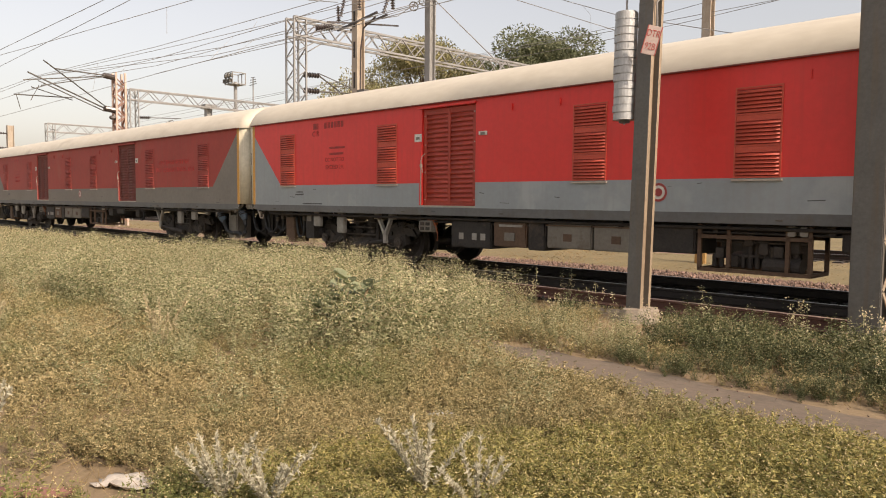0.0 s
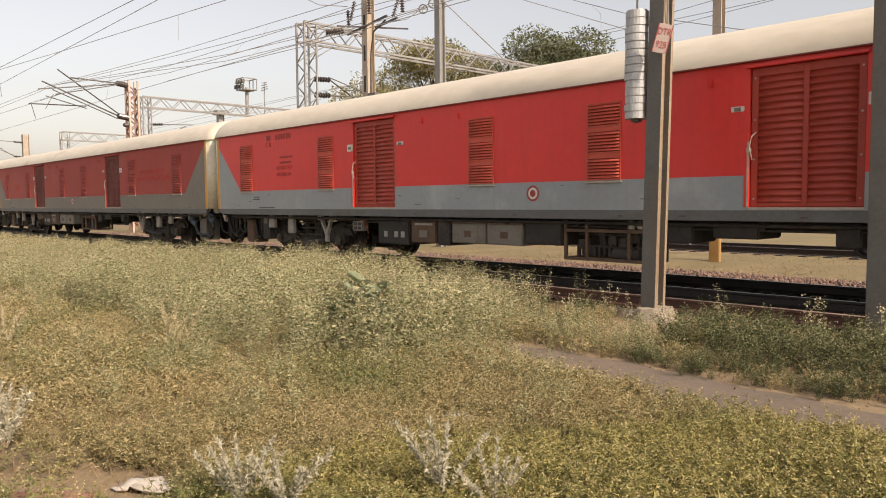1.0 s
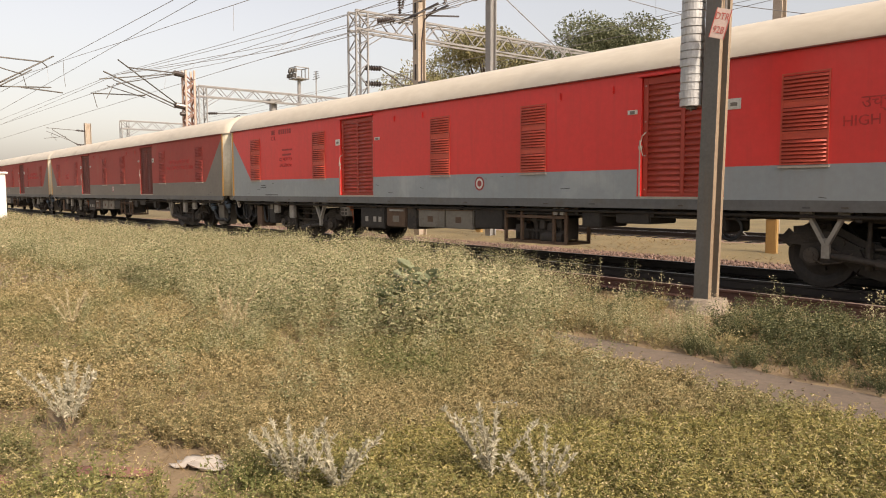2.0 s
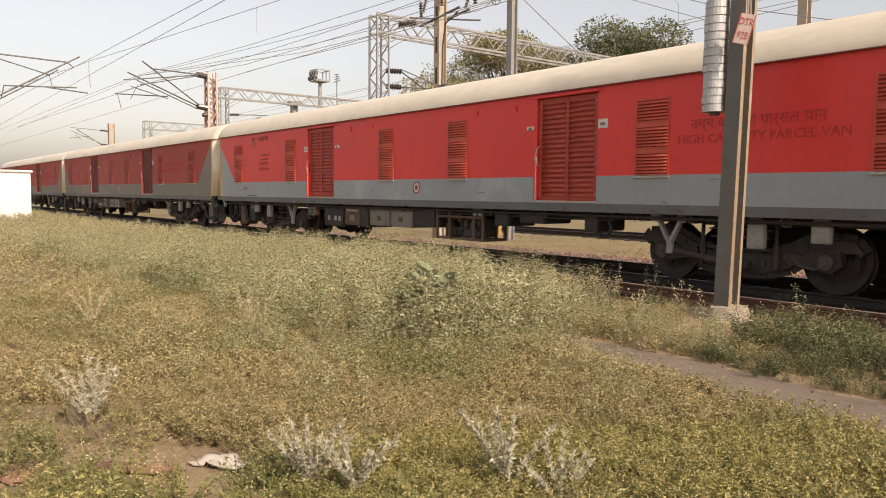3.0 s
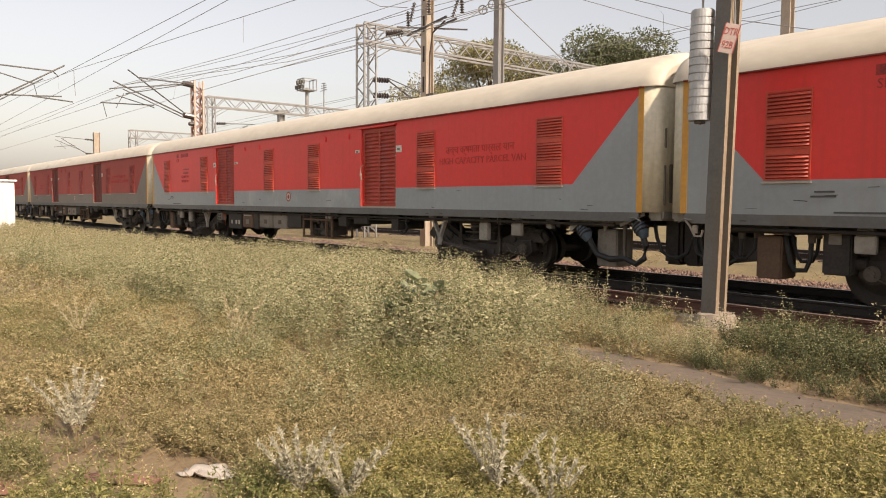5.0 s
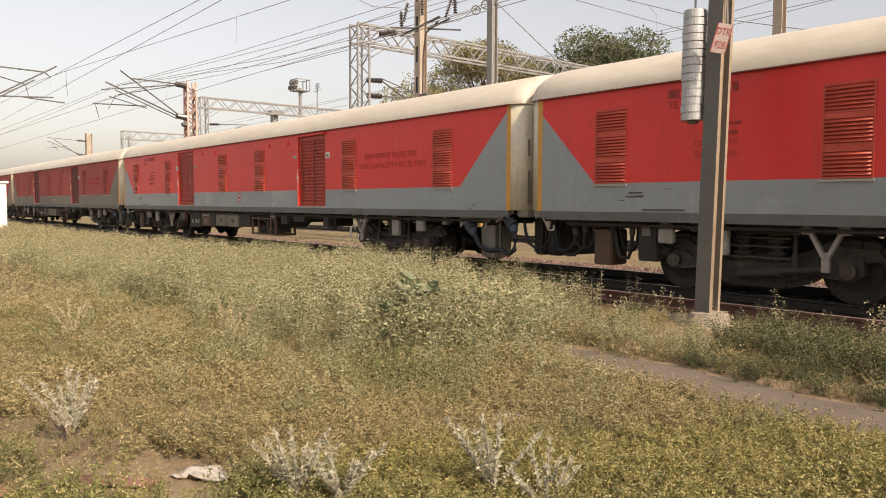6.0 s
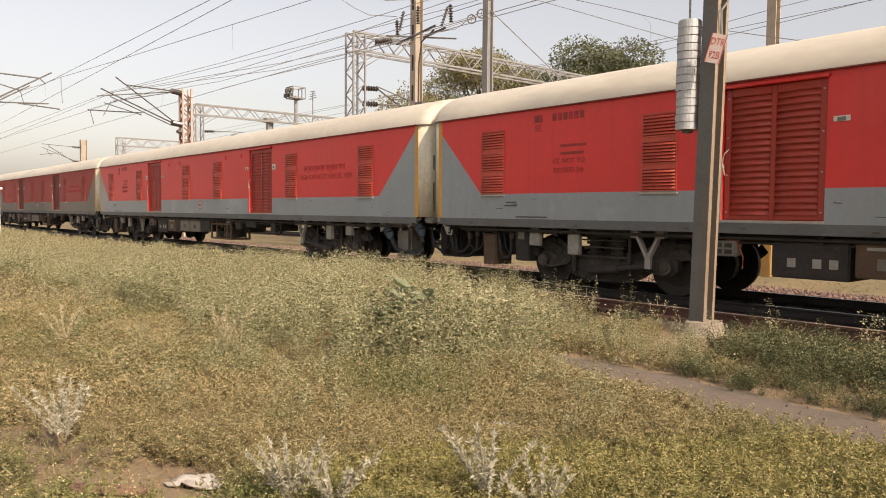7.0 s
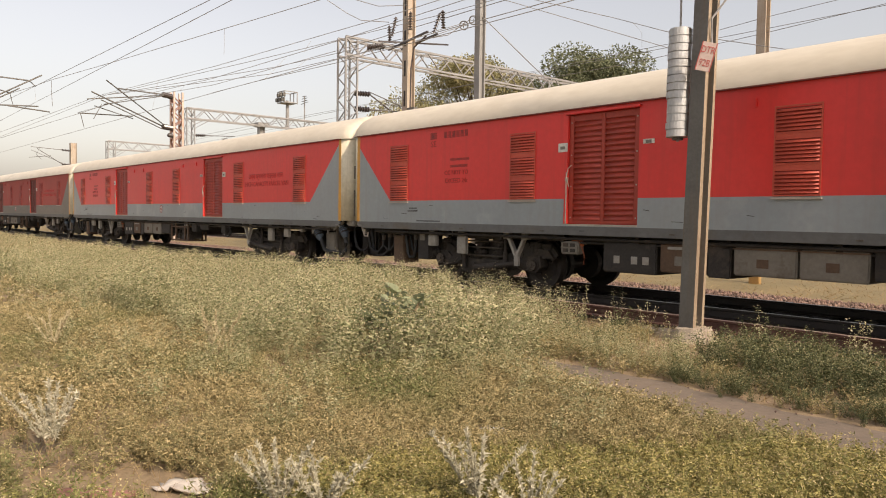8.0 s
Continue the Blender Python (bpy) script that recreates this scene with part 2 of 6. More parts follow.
# ---- mesh helpers ----
def box(bm, x0, x1, y0, y1, z0, z1, bevel=0.0):
    m = Matrix.LocRotScale(((x0 + x1) / 2, (y0 + y1) / 2, (z0 + z1) / 2), None, (x1 - x0, y1 - y0, z1 - z0))
    r = bmesh.ops.create_cube(bm, size=1, matrix=m)
    if bevel:
        es = list({e for v in r["verts"] for e in v.link_edges})
        bmesh.ops.bevel(bm, geom=es, offset=bevel, segments=2, affect='EDGES')
    return bm


def rod(bm, p, q, r, n=8, r2=None):
    p, q = Vector(p), Vector(q)
    d = q - p
    m = Matrix.Translation((p + q) / 2) @ d.to_track_quat('Z', 'Y').to_matrix().to_4x4()
    bmesh.ops.create_cone(bm, cap_ends=True, segments=n, radius1=r, radius2=r if r2 is None else r2, depth=d.length, matrix=m)
    return bm


def bar(bm, p, q, w, h):
    """A square bar from p to q."""
    p, q = Vector(p), Vector(q)
    d = q - p
    m = Matrix.Translation((p + q) / 2) @ d.to_track_quat('Z', 'Y').to_matrix().to_4x4() @ Matrix.Diagonal((w, h, d.length, 1))
    bmesh.ops.create_cube(bm, size=1, matrix=m)
    return bm


def tube(bm, pts, r, n=6):
    pts = [Vector(p) for p in pts]
    rings = []
    for i, p in enumerate(pts):
        d = (pts[min(i + 1, len(pts) - 1)] - pts[max(i - 1, 0)]).normalized()
        q = d.to_track_quat('Z', 'Y')
        rings.append([bm.verts.new(p + q @ Vector((r * math.cos(a), r * math.sin(a), 0))) for a in (2 * math.pi * k / n for k in range(n))])
    for a, b in zip(rings, rings[1:]):
        for k in range(n):
            bm.faces.new((a[k], a[(k + 1) % n], b[(k + 1) % n], b[k]))
    bm.faces.new(rings[0][::-1]); bm.faces.new(rings[-1])
    return bm


def prism(bm, outline, y0, y1):
    """An outline in x and z, drawn out from y0 to y1."""
    a = [bm.verts.new((x, y0, z)) for x, z in outline]
    b = [bm.verts.new((x, y1, z)) for x, z in outline]
    bm.faces.new(a); bm.faces.new(b[::-1])
    for i in range(len(a)):
        j = (i + 1) % len(a)
        bm.faces.new((a[j], a[i], b[i], b[j]))
    return bm


def to_mesh(name, bm, mat, smooth=False):
    bmesh.ops.recalc_face_normals(bm, faces=bm.faces)
    me = bpy.data.meshes.new(name)
    bm.to_mesh(me)
    bm.free()
    for mt in (mat if isinstance(mat, (list, tuple)) else [mat]):
        me.materials.append(mt)
    if smooth:
        for p in me.polygons:
            p.use_smooth = True
    return me


def part(name, bm, mat, parent=None, label="", smooth=False):
    ob = new(name, bm if isinstance(bm, bpy.types.Mesh) else to_mesh(name, bm, mat, smooth))
    if parent:
        ob.parent = parent
    return tagged(ob, label=label)


def B():
    return bmesh.new()


def lettering(text, size, depth=0.004):
    """A mesh of letters, in the x-z plane, facing -y, centred."""
    cu = bpy.data.curves.new("letters", 'FONT')
    cu.body, cu.size, cu.align_x, cu.align_y, cu.extrude = text, size, 'CENTER', 'CENTER', depth
    cu.resolution_u = 2
    tmp = new("letters", cu)
    bpy.context.view_layer.update()
    me = bpy.data.meshes.new_from_object(tmp.evaluated_get(bpy.context.evaluated_depsgraph_get()))
    bpy.data.objects.remove(tmp)
    me.transform(pose(0, 0, 0, 90))
    return me


def painted_words(text, size, mat, parent, x, z):
    """Stencilled words on a coach's side, each letter a piece of its own."""
    root = new("lettering"); root.parent = parent; root.location = (x, -HALF - 0.002, z)
    tagged(root, "faded stencilled lettering")
    me = lettering(text, size)
    V = [v.co.copy() for v in me.vertices]
    lead = list(range(len(V)))
    def top(i):
        while lead[i] != i:
            lead[i] = lead[lead[i]]; i = lead[i]
        return i
    for e in me.edges:
        lead[top(e.vertices[0])] = top(e.vertices[1])
    groups = {}
    for p in me.polygons:
        groups.setdefault(top(p.vertices[0]), []).append(tuple(p.vertices))
    bpy.data.meshes.remove(me)
    for faces in groups.values():
        used = sorted({i for f in faces for i in f}); at = {v: k for k, v in enumerate(used)}
        piece = bpy.data.meshes.new("letter")
        piece.from_pydata([V[i] for i in used], [], [[at[i] for i in f] for f in faces])
        piece.materials.append(mat)
        ob = new("letter", piece); ob.parent = root
    return root


def leaf_mesh(name, V, mat):
    """Many small three-cornered leaves: V holds three corners for each."""
    V = np.asarray(V, np.float32).reshape(-1, 3)
    n = len(V) // 3
    me = bpy.data.meshes.new(name)
    me.vertices.add(3 * n); me.vertices.foreach_set("co", V.ravel())
    me.loops.add(3 * n); me.loops.foreach_set("vertex_index", np.arange(3 * n, dtype=np.int32))
    me.polygons.add(n); me.polygons.foreach_set("loop_start", np.arange(0, 3 * n, 3, dtype=np.int32))
    me.update()
    me.materials.append(mat)
    return me

# ---- ground, tracks ----
GZ = -0.25       # ground beside the track; rail heads are at z = 0
TRACK_Y = 11.40


def ground_height(x, y):
    z = GZ + 0.05 * noise.noise((x * 0.35, y * 0.35, 0)) + 0.02 * noise.noise((x * 1.7, y * 1.7, 5))
    if 9.3 < y < 13.6:
        z = min(z, GZ - 0.06)
    return z


def make_ground():
    bm = B()
    def steps(lo, hi, fine_lo, fine_hi, d):
        out = list(np.arange(fine_lo, fine_hi, d))
        x, s = fine_lo, d
        while x > lo: s *= 1.35; x -= s; out.insert(0, x)
        x, s = fine_hi, d
        while x < hi: s *= 1.35; x += s; out.append(x)
        return out
    xs, ys = steps(-1500, 1500, -24, 4, 0.4), steps(-1500, 1500, -1, 16, 0.35)
    grid = [[bm.verts.new((x, y, ground_height(x, y))) for y in ys] for x in xs]
    for i in range(len(xs) - 1):
        for j in range(len(ys) - 1):
            f = bm.faces.new((grid[i][j], grid[i + 1][j], grid[i + 1][j + 1], grid[i][j + 1]))
            f.smooth = True
            f.material_index = 1 if ys[j] > 14.4 else 0
    tagged(part("ground", bm, [GROUND, FARGRASS]), "dry trackside ground of soil, straw and weeds", "ground", kind="structure")
    # the trodden path
    bm = B()
    rng = random.Random(5)
    rows = []
    for i in range(60):
        x = -5.6 + i * 0.16
        w = min(1.0, (x + 5.6) / 1.5)
        far = 6.22 + 0.25 * max(0, min(1, (-x - 2.0) / 1.8)) * min(1, w * 1.5) + 0.05 * math.sin(x * 2.1) + rng.uniform(-0.03, 0.03)
        near = 5.75 - 0.60 * w - 0.25 * max(0, min(1, (x + 2.6) / 1.5)) + 0.05 * math.sin(x * 3.3 + 1) + rng.uniform(-0.03, 0.03)
        rows.append([bm.verts.new((x, near + (far - near) * k / 4, ground_height(x, near + (far - near) * k / 4) + 0.012 - (0.03 if k in (0, 4) else 0))) for k in range(5)])
    for a, b in zip(rows, rows[1:]):
        for k in range(4):
            bm.faces.new((a[k], b[k], b[k + 1], a[k + 1])).smooth = True
    tagged(part("path", bm, PATH), "narrow trodden footpath of grey-brown dust", "path", kind="structure")


RAIL_OUTLINE = [(-0.075, -0.172), (0.075, -0.172), (0.075, -0.158), (0.012, -0.135), (0.010, -0.045), (0.036, -0.032), (0.036, -0.004), (0.028, 0.0), (-0.028, 0.0), (-0.036, -0.004), (-0.036, -0.032), (-0.010, -0.045), (-0.012, -0.135), (-0.075, -0.158)]


def rail_mesh(x0, x1, mats):
    bm = B()
    n = len(RAIL_OUTLINE)
    a = [bm.verts.new((x0, y, z)) for y, z in RAIL_OUTLINE]
    b = [bm.verts.new((x1, y, z)) for y, z in RAIL_OUTLINE]
    bm.faces.new(a); bm.faces.new(b[::-1])
    for i in range(n):
        j = (i + 1) % n
        f = bm.faces.new((a[i], a[j], b[j], b[i]))
        f.material_index = 1 if i in (6, 7, 8) else 0
    return to_mesh("rail", bm, mats)


def make_track(y, z, x0, x1, sleeper_from, sleeper_to, label, bed_mat):
    root = new("railway_track")
    root.location = (0, y, z)
    tagged(root, label, "railway track", kind="structure")
    me = rail_mesh(x0, x1, [RAIL, RAIL_TOP])
    for dy in (-0.874, 0.874):
        ob = new("rail", me); ob.parent = root; ob.location = (0, dy, 0)
    bm = B()
    rng = random.Random(int(y * 10))
    top = -0.20
    secs = [(-1.75, top - 0.16), (-1.32, top), (-0.5, top - 0.015), (0.5, top - 0.015), (1.32, top), (2.05, top - 0.12)]
    xs = np.arange(x0, x1, 0.9 if x1 - x0 < 120 else 1.6)
    rings = [[bm.verts.new((float(x), yy + rng.uniform(-0.04, 0.04), zz + rng.uniform(-0.015, 0.015))) for yy, zz in secs] for x in xs]
    for a, b in zip(rings, rings[1:]):
        for k in range(len(secs) - 1):
            bm.faces.new((a[k], b[k], b[k + 1], a[k + 1])).smooth = True
    part("ballast_bed", bm, bed_mat, root)
    bm = B(); box(bm, -0.12, 0.12, -1.30, 1.30, -0.36, -0.172, 0.015)
    sl = to_mesh("sleeper", bm, SLEEPER)
    bm = B(); box(bm, -0.06, 0.06, -0.10, 0.10, -0.172, -0.145, 0.006)
    clip = to_mesh("rail_clip", bm, RAIL)
    x = sleeper_from
    while x < sleeper_to:
        ob = new("sleeper", sl); ob.parent = root; ob.location = (x, 0, 0)
        for dy in (-0.874, 0.874):
            c = new("rail_clip", clip); c.parent = ob; c.location = (0, dy, 0)
        x += 0.65
    return root


make_ground()
# the train's track has a near-black bed, the second one a stone-coloured bed
make_track(TRACK_Y, 0.0, -320, 40, -34, 3, "near-black broad-gauge track under the parcel train", BALLAST_DARK)
make_track(22.6, -0.05, -320, 60, -30, 6, "second railway track behind the train, in dry grass", STONE)

# two lengths of loose rusty rail lying end to end beside the track
for x0, x1 in ((-60, -11.3), (-11.25, 12)):
    spare = new("loose_rail", rail_mesh(x0, x1, [RUST, RUSTPALE]))
    spare.matrix_world = pose(0, 9.62, -0.05)
    tagged(spare, "rusty spare rail lying beside the track", "rail", "spare rails")

# ---- parcel coach ----
BODY, PITCH = 22.87, 23.56
HALF = 1.62
FRONT, REAR = 3.82, 4.22      # bogie centres from the coach ends
Z_SILL, Z_BAND, Z_GREY, Z_TOP = 1.049, 1.195, 1.657, 3.159
DOORS = [(6.22, 7.62), (14.90, 16.30)]
LOUVRES = [1.27, 4.88, 9.72, 12.32, 17.08, 20.60]


def side_wall(bm, sign, doors):
    """Grey lower band with raked ends, and the red field above it. Faces: 0 red, 1 grey."""
    y = sign * HALF
    def face(pts, k):
        f = bm.faces.new([bm.verts.new((x, y, z)) for x, z in pts]); f.material_index = k
    L = BODY
    za = 2.97
    face([(0, Z_BAND), (1.27, Z_BAND), (1.27, Z_GREY), (0, za)], 1)
    face([(0, za), (1.27, Z_GREY), (1.27, Z_TOP), (0, Z_TOP)], 0)
    R = L - 1.42
    zb = 3.13
    face([(L, Z_BAND), (R, Z_BAND), (R, Z_GREY), (L, zb)], 1)
    face([(L, zb), (R, Z_GREY), (R, Z_TOP), (L, Z_TOP)], 0)
    edges = [1.27]
    for a, b in doors: edges += [a, b]
    edges.append(R)
    for i in range(0, len(edges), 2):
        a, b = edges[i], edges[i + 1]
        face([(a, Z_BAND), (b, Z_BAND), (b, Z_GREY), (a, Z_GREY)], 1)
        face([(a, Z_GREY), (b, Z_GREY), (b, Z_TOP), (a, Z_TOP)], 0)
    inner = y - sign * 0.09
    for a, b in doors:
        d0, d1 = 1.235, 3.055
        face([(a, Z_BAND), (b, Z_BAND), (b, d0), (a, d0)], 1)
        face([(a, d1), (b, d1), (b, Z_TOP), (a, Z_TOP)], 0)
        for p, q in (((a, d0), (a, d1)), ((b, d1), (b, d0)), ((a, d1), (b, d1)), ((b, d0), (a, d0))):
            f = bm.faces.new([bm.verts.new((p[0], y, p[1])), bm.verts.new((q[0], y, q[1])), bm.verts.new((q[0], inner, q[1])), bm.verts.new((p[0], inner, p[1]))])
            f.material_index = 0
        bm.faces.new([bm.verts.new((x, inner, z)) for x, z in ((a, d0), (b, d0), (b, d1), (a, d1))]).material_index = 0


def roof_profile(s=1.0):
    pts = [(-1.66, 3.145), (-1.655, 3.19), (-1.61, 3.30), (-1.52, 3.44), (-1.38, 3.555), (-1.18, 3.655), (-0.9, 3.74), (-0.5, 3.815), (0.0, 3.845)]
    pts += [(-y, z) for y, z in pts[-2::-1]]
    return [(y * s, z) for y, z in pts]


def pressed_slat(w, h, depth, mat):
    """A slat bulging outwards: flat at the top, rounded, with a sharp lower lip."""
    bm = B()
    prof = [(0.0, 1.0), (-0.45, 0.72), (-0.85, 0.36), (-1.0, 0.12), (-0.92, 0.0), (0.0, 0.06)]
    a = [bm.verts.new((0, y * depth, z * h)) for y, z in prof]
    b = [bm.verts.new((w, y * depth, z * h)) for y, z in prof]
    for i in range(len(prof) - 1):
        bm.faces.new((a[i], a[i + 1], b[i + 1], b[i])).smooth = i < 3
    bm.faces.new(a); bm.faces.new(b[::-1])
    return to_mesh("slat", bm, mat)


def louvre_unit(parent, x, w=0.62):
    """Three banks of pressed slats in thin frames, with plain panel between them."""
    y = -HALF
    z0, z1 = 1.655, 2.845
    bm = B()
    for a, b in ((x, x + 0.022), (x + w - 0.022, x + w)):
        box(bm, a, b, y - 0.014, y + 0.01, z0, z1)
    for z in (z0, 1.990, 2.068, 2.400, 2.478, z1 - 0.022):
        box(bm, x + 0.022, x + w - 0.022, y - 0.013, y + 0.01, z, z + 0.022)
    lv = part("louvre", bm, LOUVRE, parent)
    bm = B(); box(bm, x - 0.02, x + w + 0.02, y - 0.03, y + 0.01, 1.615, 1.640)
    part("drip_ledge", bm, TRIM, lv, "pale worn metal ledge")
    me = pressed_slat(w - 0.050, 0.036, 0.026, LOUVRE)
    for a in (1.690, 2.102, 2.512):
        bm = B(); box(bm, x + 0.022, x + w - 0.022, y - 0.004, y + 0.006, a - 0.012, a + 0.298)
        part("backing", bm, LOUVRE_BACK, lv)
        for i in range(6):
            ob = new("slat", me); ob.parent = lv; ob.location = (x + 0.025, y - 0.003, a + i * 0.050)
    for a, b in ((2.013, 2.067), (2.423, 2.477)):
        bm = B(); box(bm, x + 0.022, x + w - 0.022, y - 0.006, y + 0.006, a, b); part("plain_panel", bm, LOUVRE, lv)
    return lv


def door_unit(parent, a, b):
    """A shut double door: two leaves of rounded slats, recessed, with rail, edge strip and latch."""
    y = -HALF + 0.055
    m = (a + b) / 2
    d0, d1 = 1.245, 3.045
    bm = B()
    for p, q in ((a + 0.01, a + 0.10), (m - 0.035, m + 0.035), (b - 0.10, b - 0.01)):
        box(bm, p, q, y - 0.02, y + 0.03, d0, d1, 0.006)
    for z, h in ((d0, 0.05), (d1 - 0.10, 0.10)):
        for p, q in ((a + 0.10, m - 0.035), (m + 0.035, b - 0.10)):
            box(bm, p, q, y - 0.018, y + 0.03, z, z + h)
    dr = part("sliding_door", bm, DOOR, parent, "orange-red louvred double sliding door, shut")
    bm = B(); box(bm, a + 0.10, b - 0.10, y + 0.012, y + 0.03, d0 + 0.05, d1 - 0.10)
    part("backing", bm, DOOR, dr)
    w = m - 0.035 - a - 0.10
    me = pressed_slat(w, 0.074, 0.032, DOOR)
    for i in range(19):
        for xx in (a + 0.10, m + 0.035):
            ob = new("slat", me); ob.parent = dr; ob.location = (xx, y + 0.012, d0 + 0.058 + i * 0.0865)
    for xx in (a + 0.055, b - 0.055):
        for z in (d0 + 0.10, d0 + 0.62, d0 + 1.14, d1 - 0.12):
            bm = B(); rod(bm, (xx, y - 0.026, z), (xx, y - 0.015, z), 0.013, 6)
            part("rivet", bm, TRIM, dr)
    bm = B(); box(bm, a - 0.05, b + 0.03, -HALF - 0.05, -HALF + 0.01, 3.055, 3.095, 0.008)
    part("door_rail", bm, RED, parent)
    bm = B(); box(bm, a - 0.055, a + 0.005, -HALF - 0.014, -HALF + 0.03, 1.235, 2.45)
    part("door_post", bm, RED, parent)
    bm = B(); box(bm, a - 0.022, a + 0.004, -HALF - 0.017, -HALF + 0.03, 1.235, 2.1); box(bm, a, b, -HALF - 0.008, -HALF + 0.02, 1.205, 1.235)
    part("door_edge", bm, TRIM, parent, "thin pale strip on the door edge")
    bm = B()
    tube(bm, [(a + 0.09, -HALF - 0.0, 2.22), (a + 0.05, -HALF - 0.045, 2.16), (a + 0.02, -HALF - 0.05, 2.02), (a + 0.05, -HALF - 0.02, 1.86)], 0.009)
    box(bm, a - 0.02, a + 0.04, -HALF - 0.045, -HALF - 0.012, 1.95, 2.02, 0.008)
    part("door_latch", bm, TRIM, parent, "worn metal latch and padlock")


def emblem(parent, x, z):
    for r0, r1, mt, yy, nm in ((0.135, 0.10, REDLOGO, 0.006, "emblem_ring"), (0.10, 0.0, WHITE, 0.005, "emblem_disc"), (0.06, 0.0, REDLOGO, 0.008, "emblem_centre")):
        bm = B()
        n = 20
        o = [bm.verts.new((x + r0 * math.cos(t), -HALF - yy, z + r0 * math.sin(t))) for t in (2 * math.pi * k / n for k in range(n))]
        if r1:
            i = [bm.verts.new((x + r1 * math.cos(t), -HALF - yy, z + r1 * math.sin(t))) for t in (2 * math.pi * k / n for k in range(n))]
            for k in range(n):
                bm.faces.new((o[k], o[(k + 1) % n], i[(k + 1) % n], i[k]))
        else:
            bm.faces.new(o)
        part(nm, bm, mt, parent)


def bogie(parent, cx, mirror):
    """One side frame a side, springs, dampers; the wheelsets hang beside it and turn."""
    for s in (-1, 1):
        y0, y1 = s * 1.00, s * 1.14
        bm = B()
        prof = [(-1.72, 0.60), (-1.60, 0.74), (-1.1, 0.78), (-0.75, 0.60), (-0.45, 0.50), (0.45, 0.50), (0.75, 0.60), (1.1, 0.78), (1.60, 0.74), (1.72, 0.60),
                (1.45, 0.58), (1.05, 0.55), (0.72, 0.33), (0.4, 0.24), (-0.4, 0.24), (-0.72, 0.33), (-1.05, 0.55), (-1.45, 0.58)]
        prism(bm, [(cx + x, z) for x, z in prof], min(y0, y1), max(y0, y1))
        fr = part("bogie_side_frame", bm, BOGIE, parent)
        # welded top and bottom flanges follow the frame's bow
        bm = B()
        for run in (prof[:10], prof[10:]):
            for p, q in zip(run, run[1:]):
                bar(bm, (cx + p[0], s * 1.07, p[1]), (cx + q[0], s * 1.07, q[1]), 0.025, 0.19)
        part("frame_flange", bm, BOGIE, fr)
        for x, z in ((-0.95, 0.63), (0.95, 0.63), (-0.35, 0.37), (0.35, 0.37)):
            bm = B(); rod(bm, (cx + x, s * 1.13, z), (cx + x, s * 1.165, z), 0.055, 12); part("frame_boss", bm, BOGIE, fr)
        for dx in (-1.28, 1.28):
            bm = B()
            rod(bm, (cx + dx, s * 0.93, 0.46), (cx + dx, s * 1.20, 0.46), 0.13, 14)
            rod(bm, (cx + dx, s * 1.20, 0.46), (cx + dx, s * 1.24, 0.46), 0.085, 12)
            k = 1 if dx > 0 else -1
            arm = [(0.16, 0.62), (0.19, 0.42), (0.05, 0.31), (-0.20, 0.34), (-0.52, 0.40), (-0.62, 0.47), (-0.58, 0.56), (-0.30, 0.52), (-0.16, 0.62)]
            prism(bm, [(cx + dx + k * a, z) for a, z in arm], min(s * 1.06, s * 1.19), max(s * 1.06, s * 1.19))
            ab = part("axle_box", bm, BOGIE, parent)
            bm = B(); rod(bm, (cx + dx, s * 1.24, 0.46), (cx + dx, s * 1.265, 0.46), 0.105, 16); rod(bm, (cx + dx, s * 1.26, 0.46), (cx + dx, s * 1.285, 0.46), 0.045, 10)
            cov = part("axle_cover", bm, DUST_STEEL, ab, "dusty round axle-end cover")
            for k in range(6):
                a = k * math.pi / 3
                px, pz = cx + dx + 0.08 * math.cos(a), 0.46 + 0.08 * math.sin(a)
                bm = B(); rod(bm, (px, s * 1.262, pz), (px, s * 1.278, pz), 0.013, 6); part("bolt", bm, DUST_STEEL, ab)
            # coil spring standing on the axle box, and its guide plates
            bm = B()
            for k in range(4):
                rod(bm, (cx + dx, s * 1.05, 0.655 + 0.055 * k), (cx + dx, s * 1.05, 0.69 + 0.055 * k), 0.125, 14)
            rod(bm, (cx + dx, s * 1.05, 0.62), (cx + dx, s * 1.05, 0.88), 0.075, 10)
            part("primary_spring", bm, BOGIE, ab)
            bm = B(); tube(bm, [(cx + dx + 0.02, s * 1.28, 0.42), (cx + dx * 0.88, s * 1.24, 0.35), (cx + dx * 0.72, s * 1.2, 0.38), (cx + dx * 0.6, s * 1.18, 0.52)], 0.011, 5)
            part("earth_cable", bm, DUST_STEEL, ab, "thin dusty earthing cable")
        for dx in (-0.26, 0.26):
            bm = B()
            for k in range(5):
                r = bmesh.ops.create_cone(bm, cap_ends=True, segments=14, radius1=0.15, radius2=0.15, depth=0.045, matrix=Matrix.Translation((cx + dx, s * 1.02, 0.55 + k * 0.085)))
            rod(bm, (cx + dx, s * 1.02, 0.5), (cx + dx, s * 1.02, 0.95), 0.10, 10)
            part("spring", bm, BOGIE, parent)
        bm = B(); box(bm, cx - 0.62, cx + 0.62, s * 1.08 - 0.1, s * 1.08 + 0.1, 0.90, 0.96, 0.01)
        beam = part("spring_beam", bm, BOGIE, parent)
        for zz, ww in ((0.84, 0.50), (0.72, 0.46), (0.56, 0.52)):
            bm = B(); box(bm, cx - ww, cx + ww, s * 1.10 - 0.09, s * 1.10 + 0.09, zz, zz + 0.022, 0.006); part("spring_plate", bm, DUST_STEEL, beam)
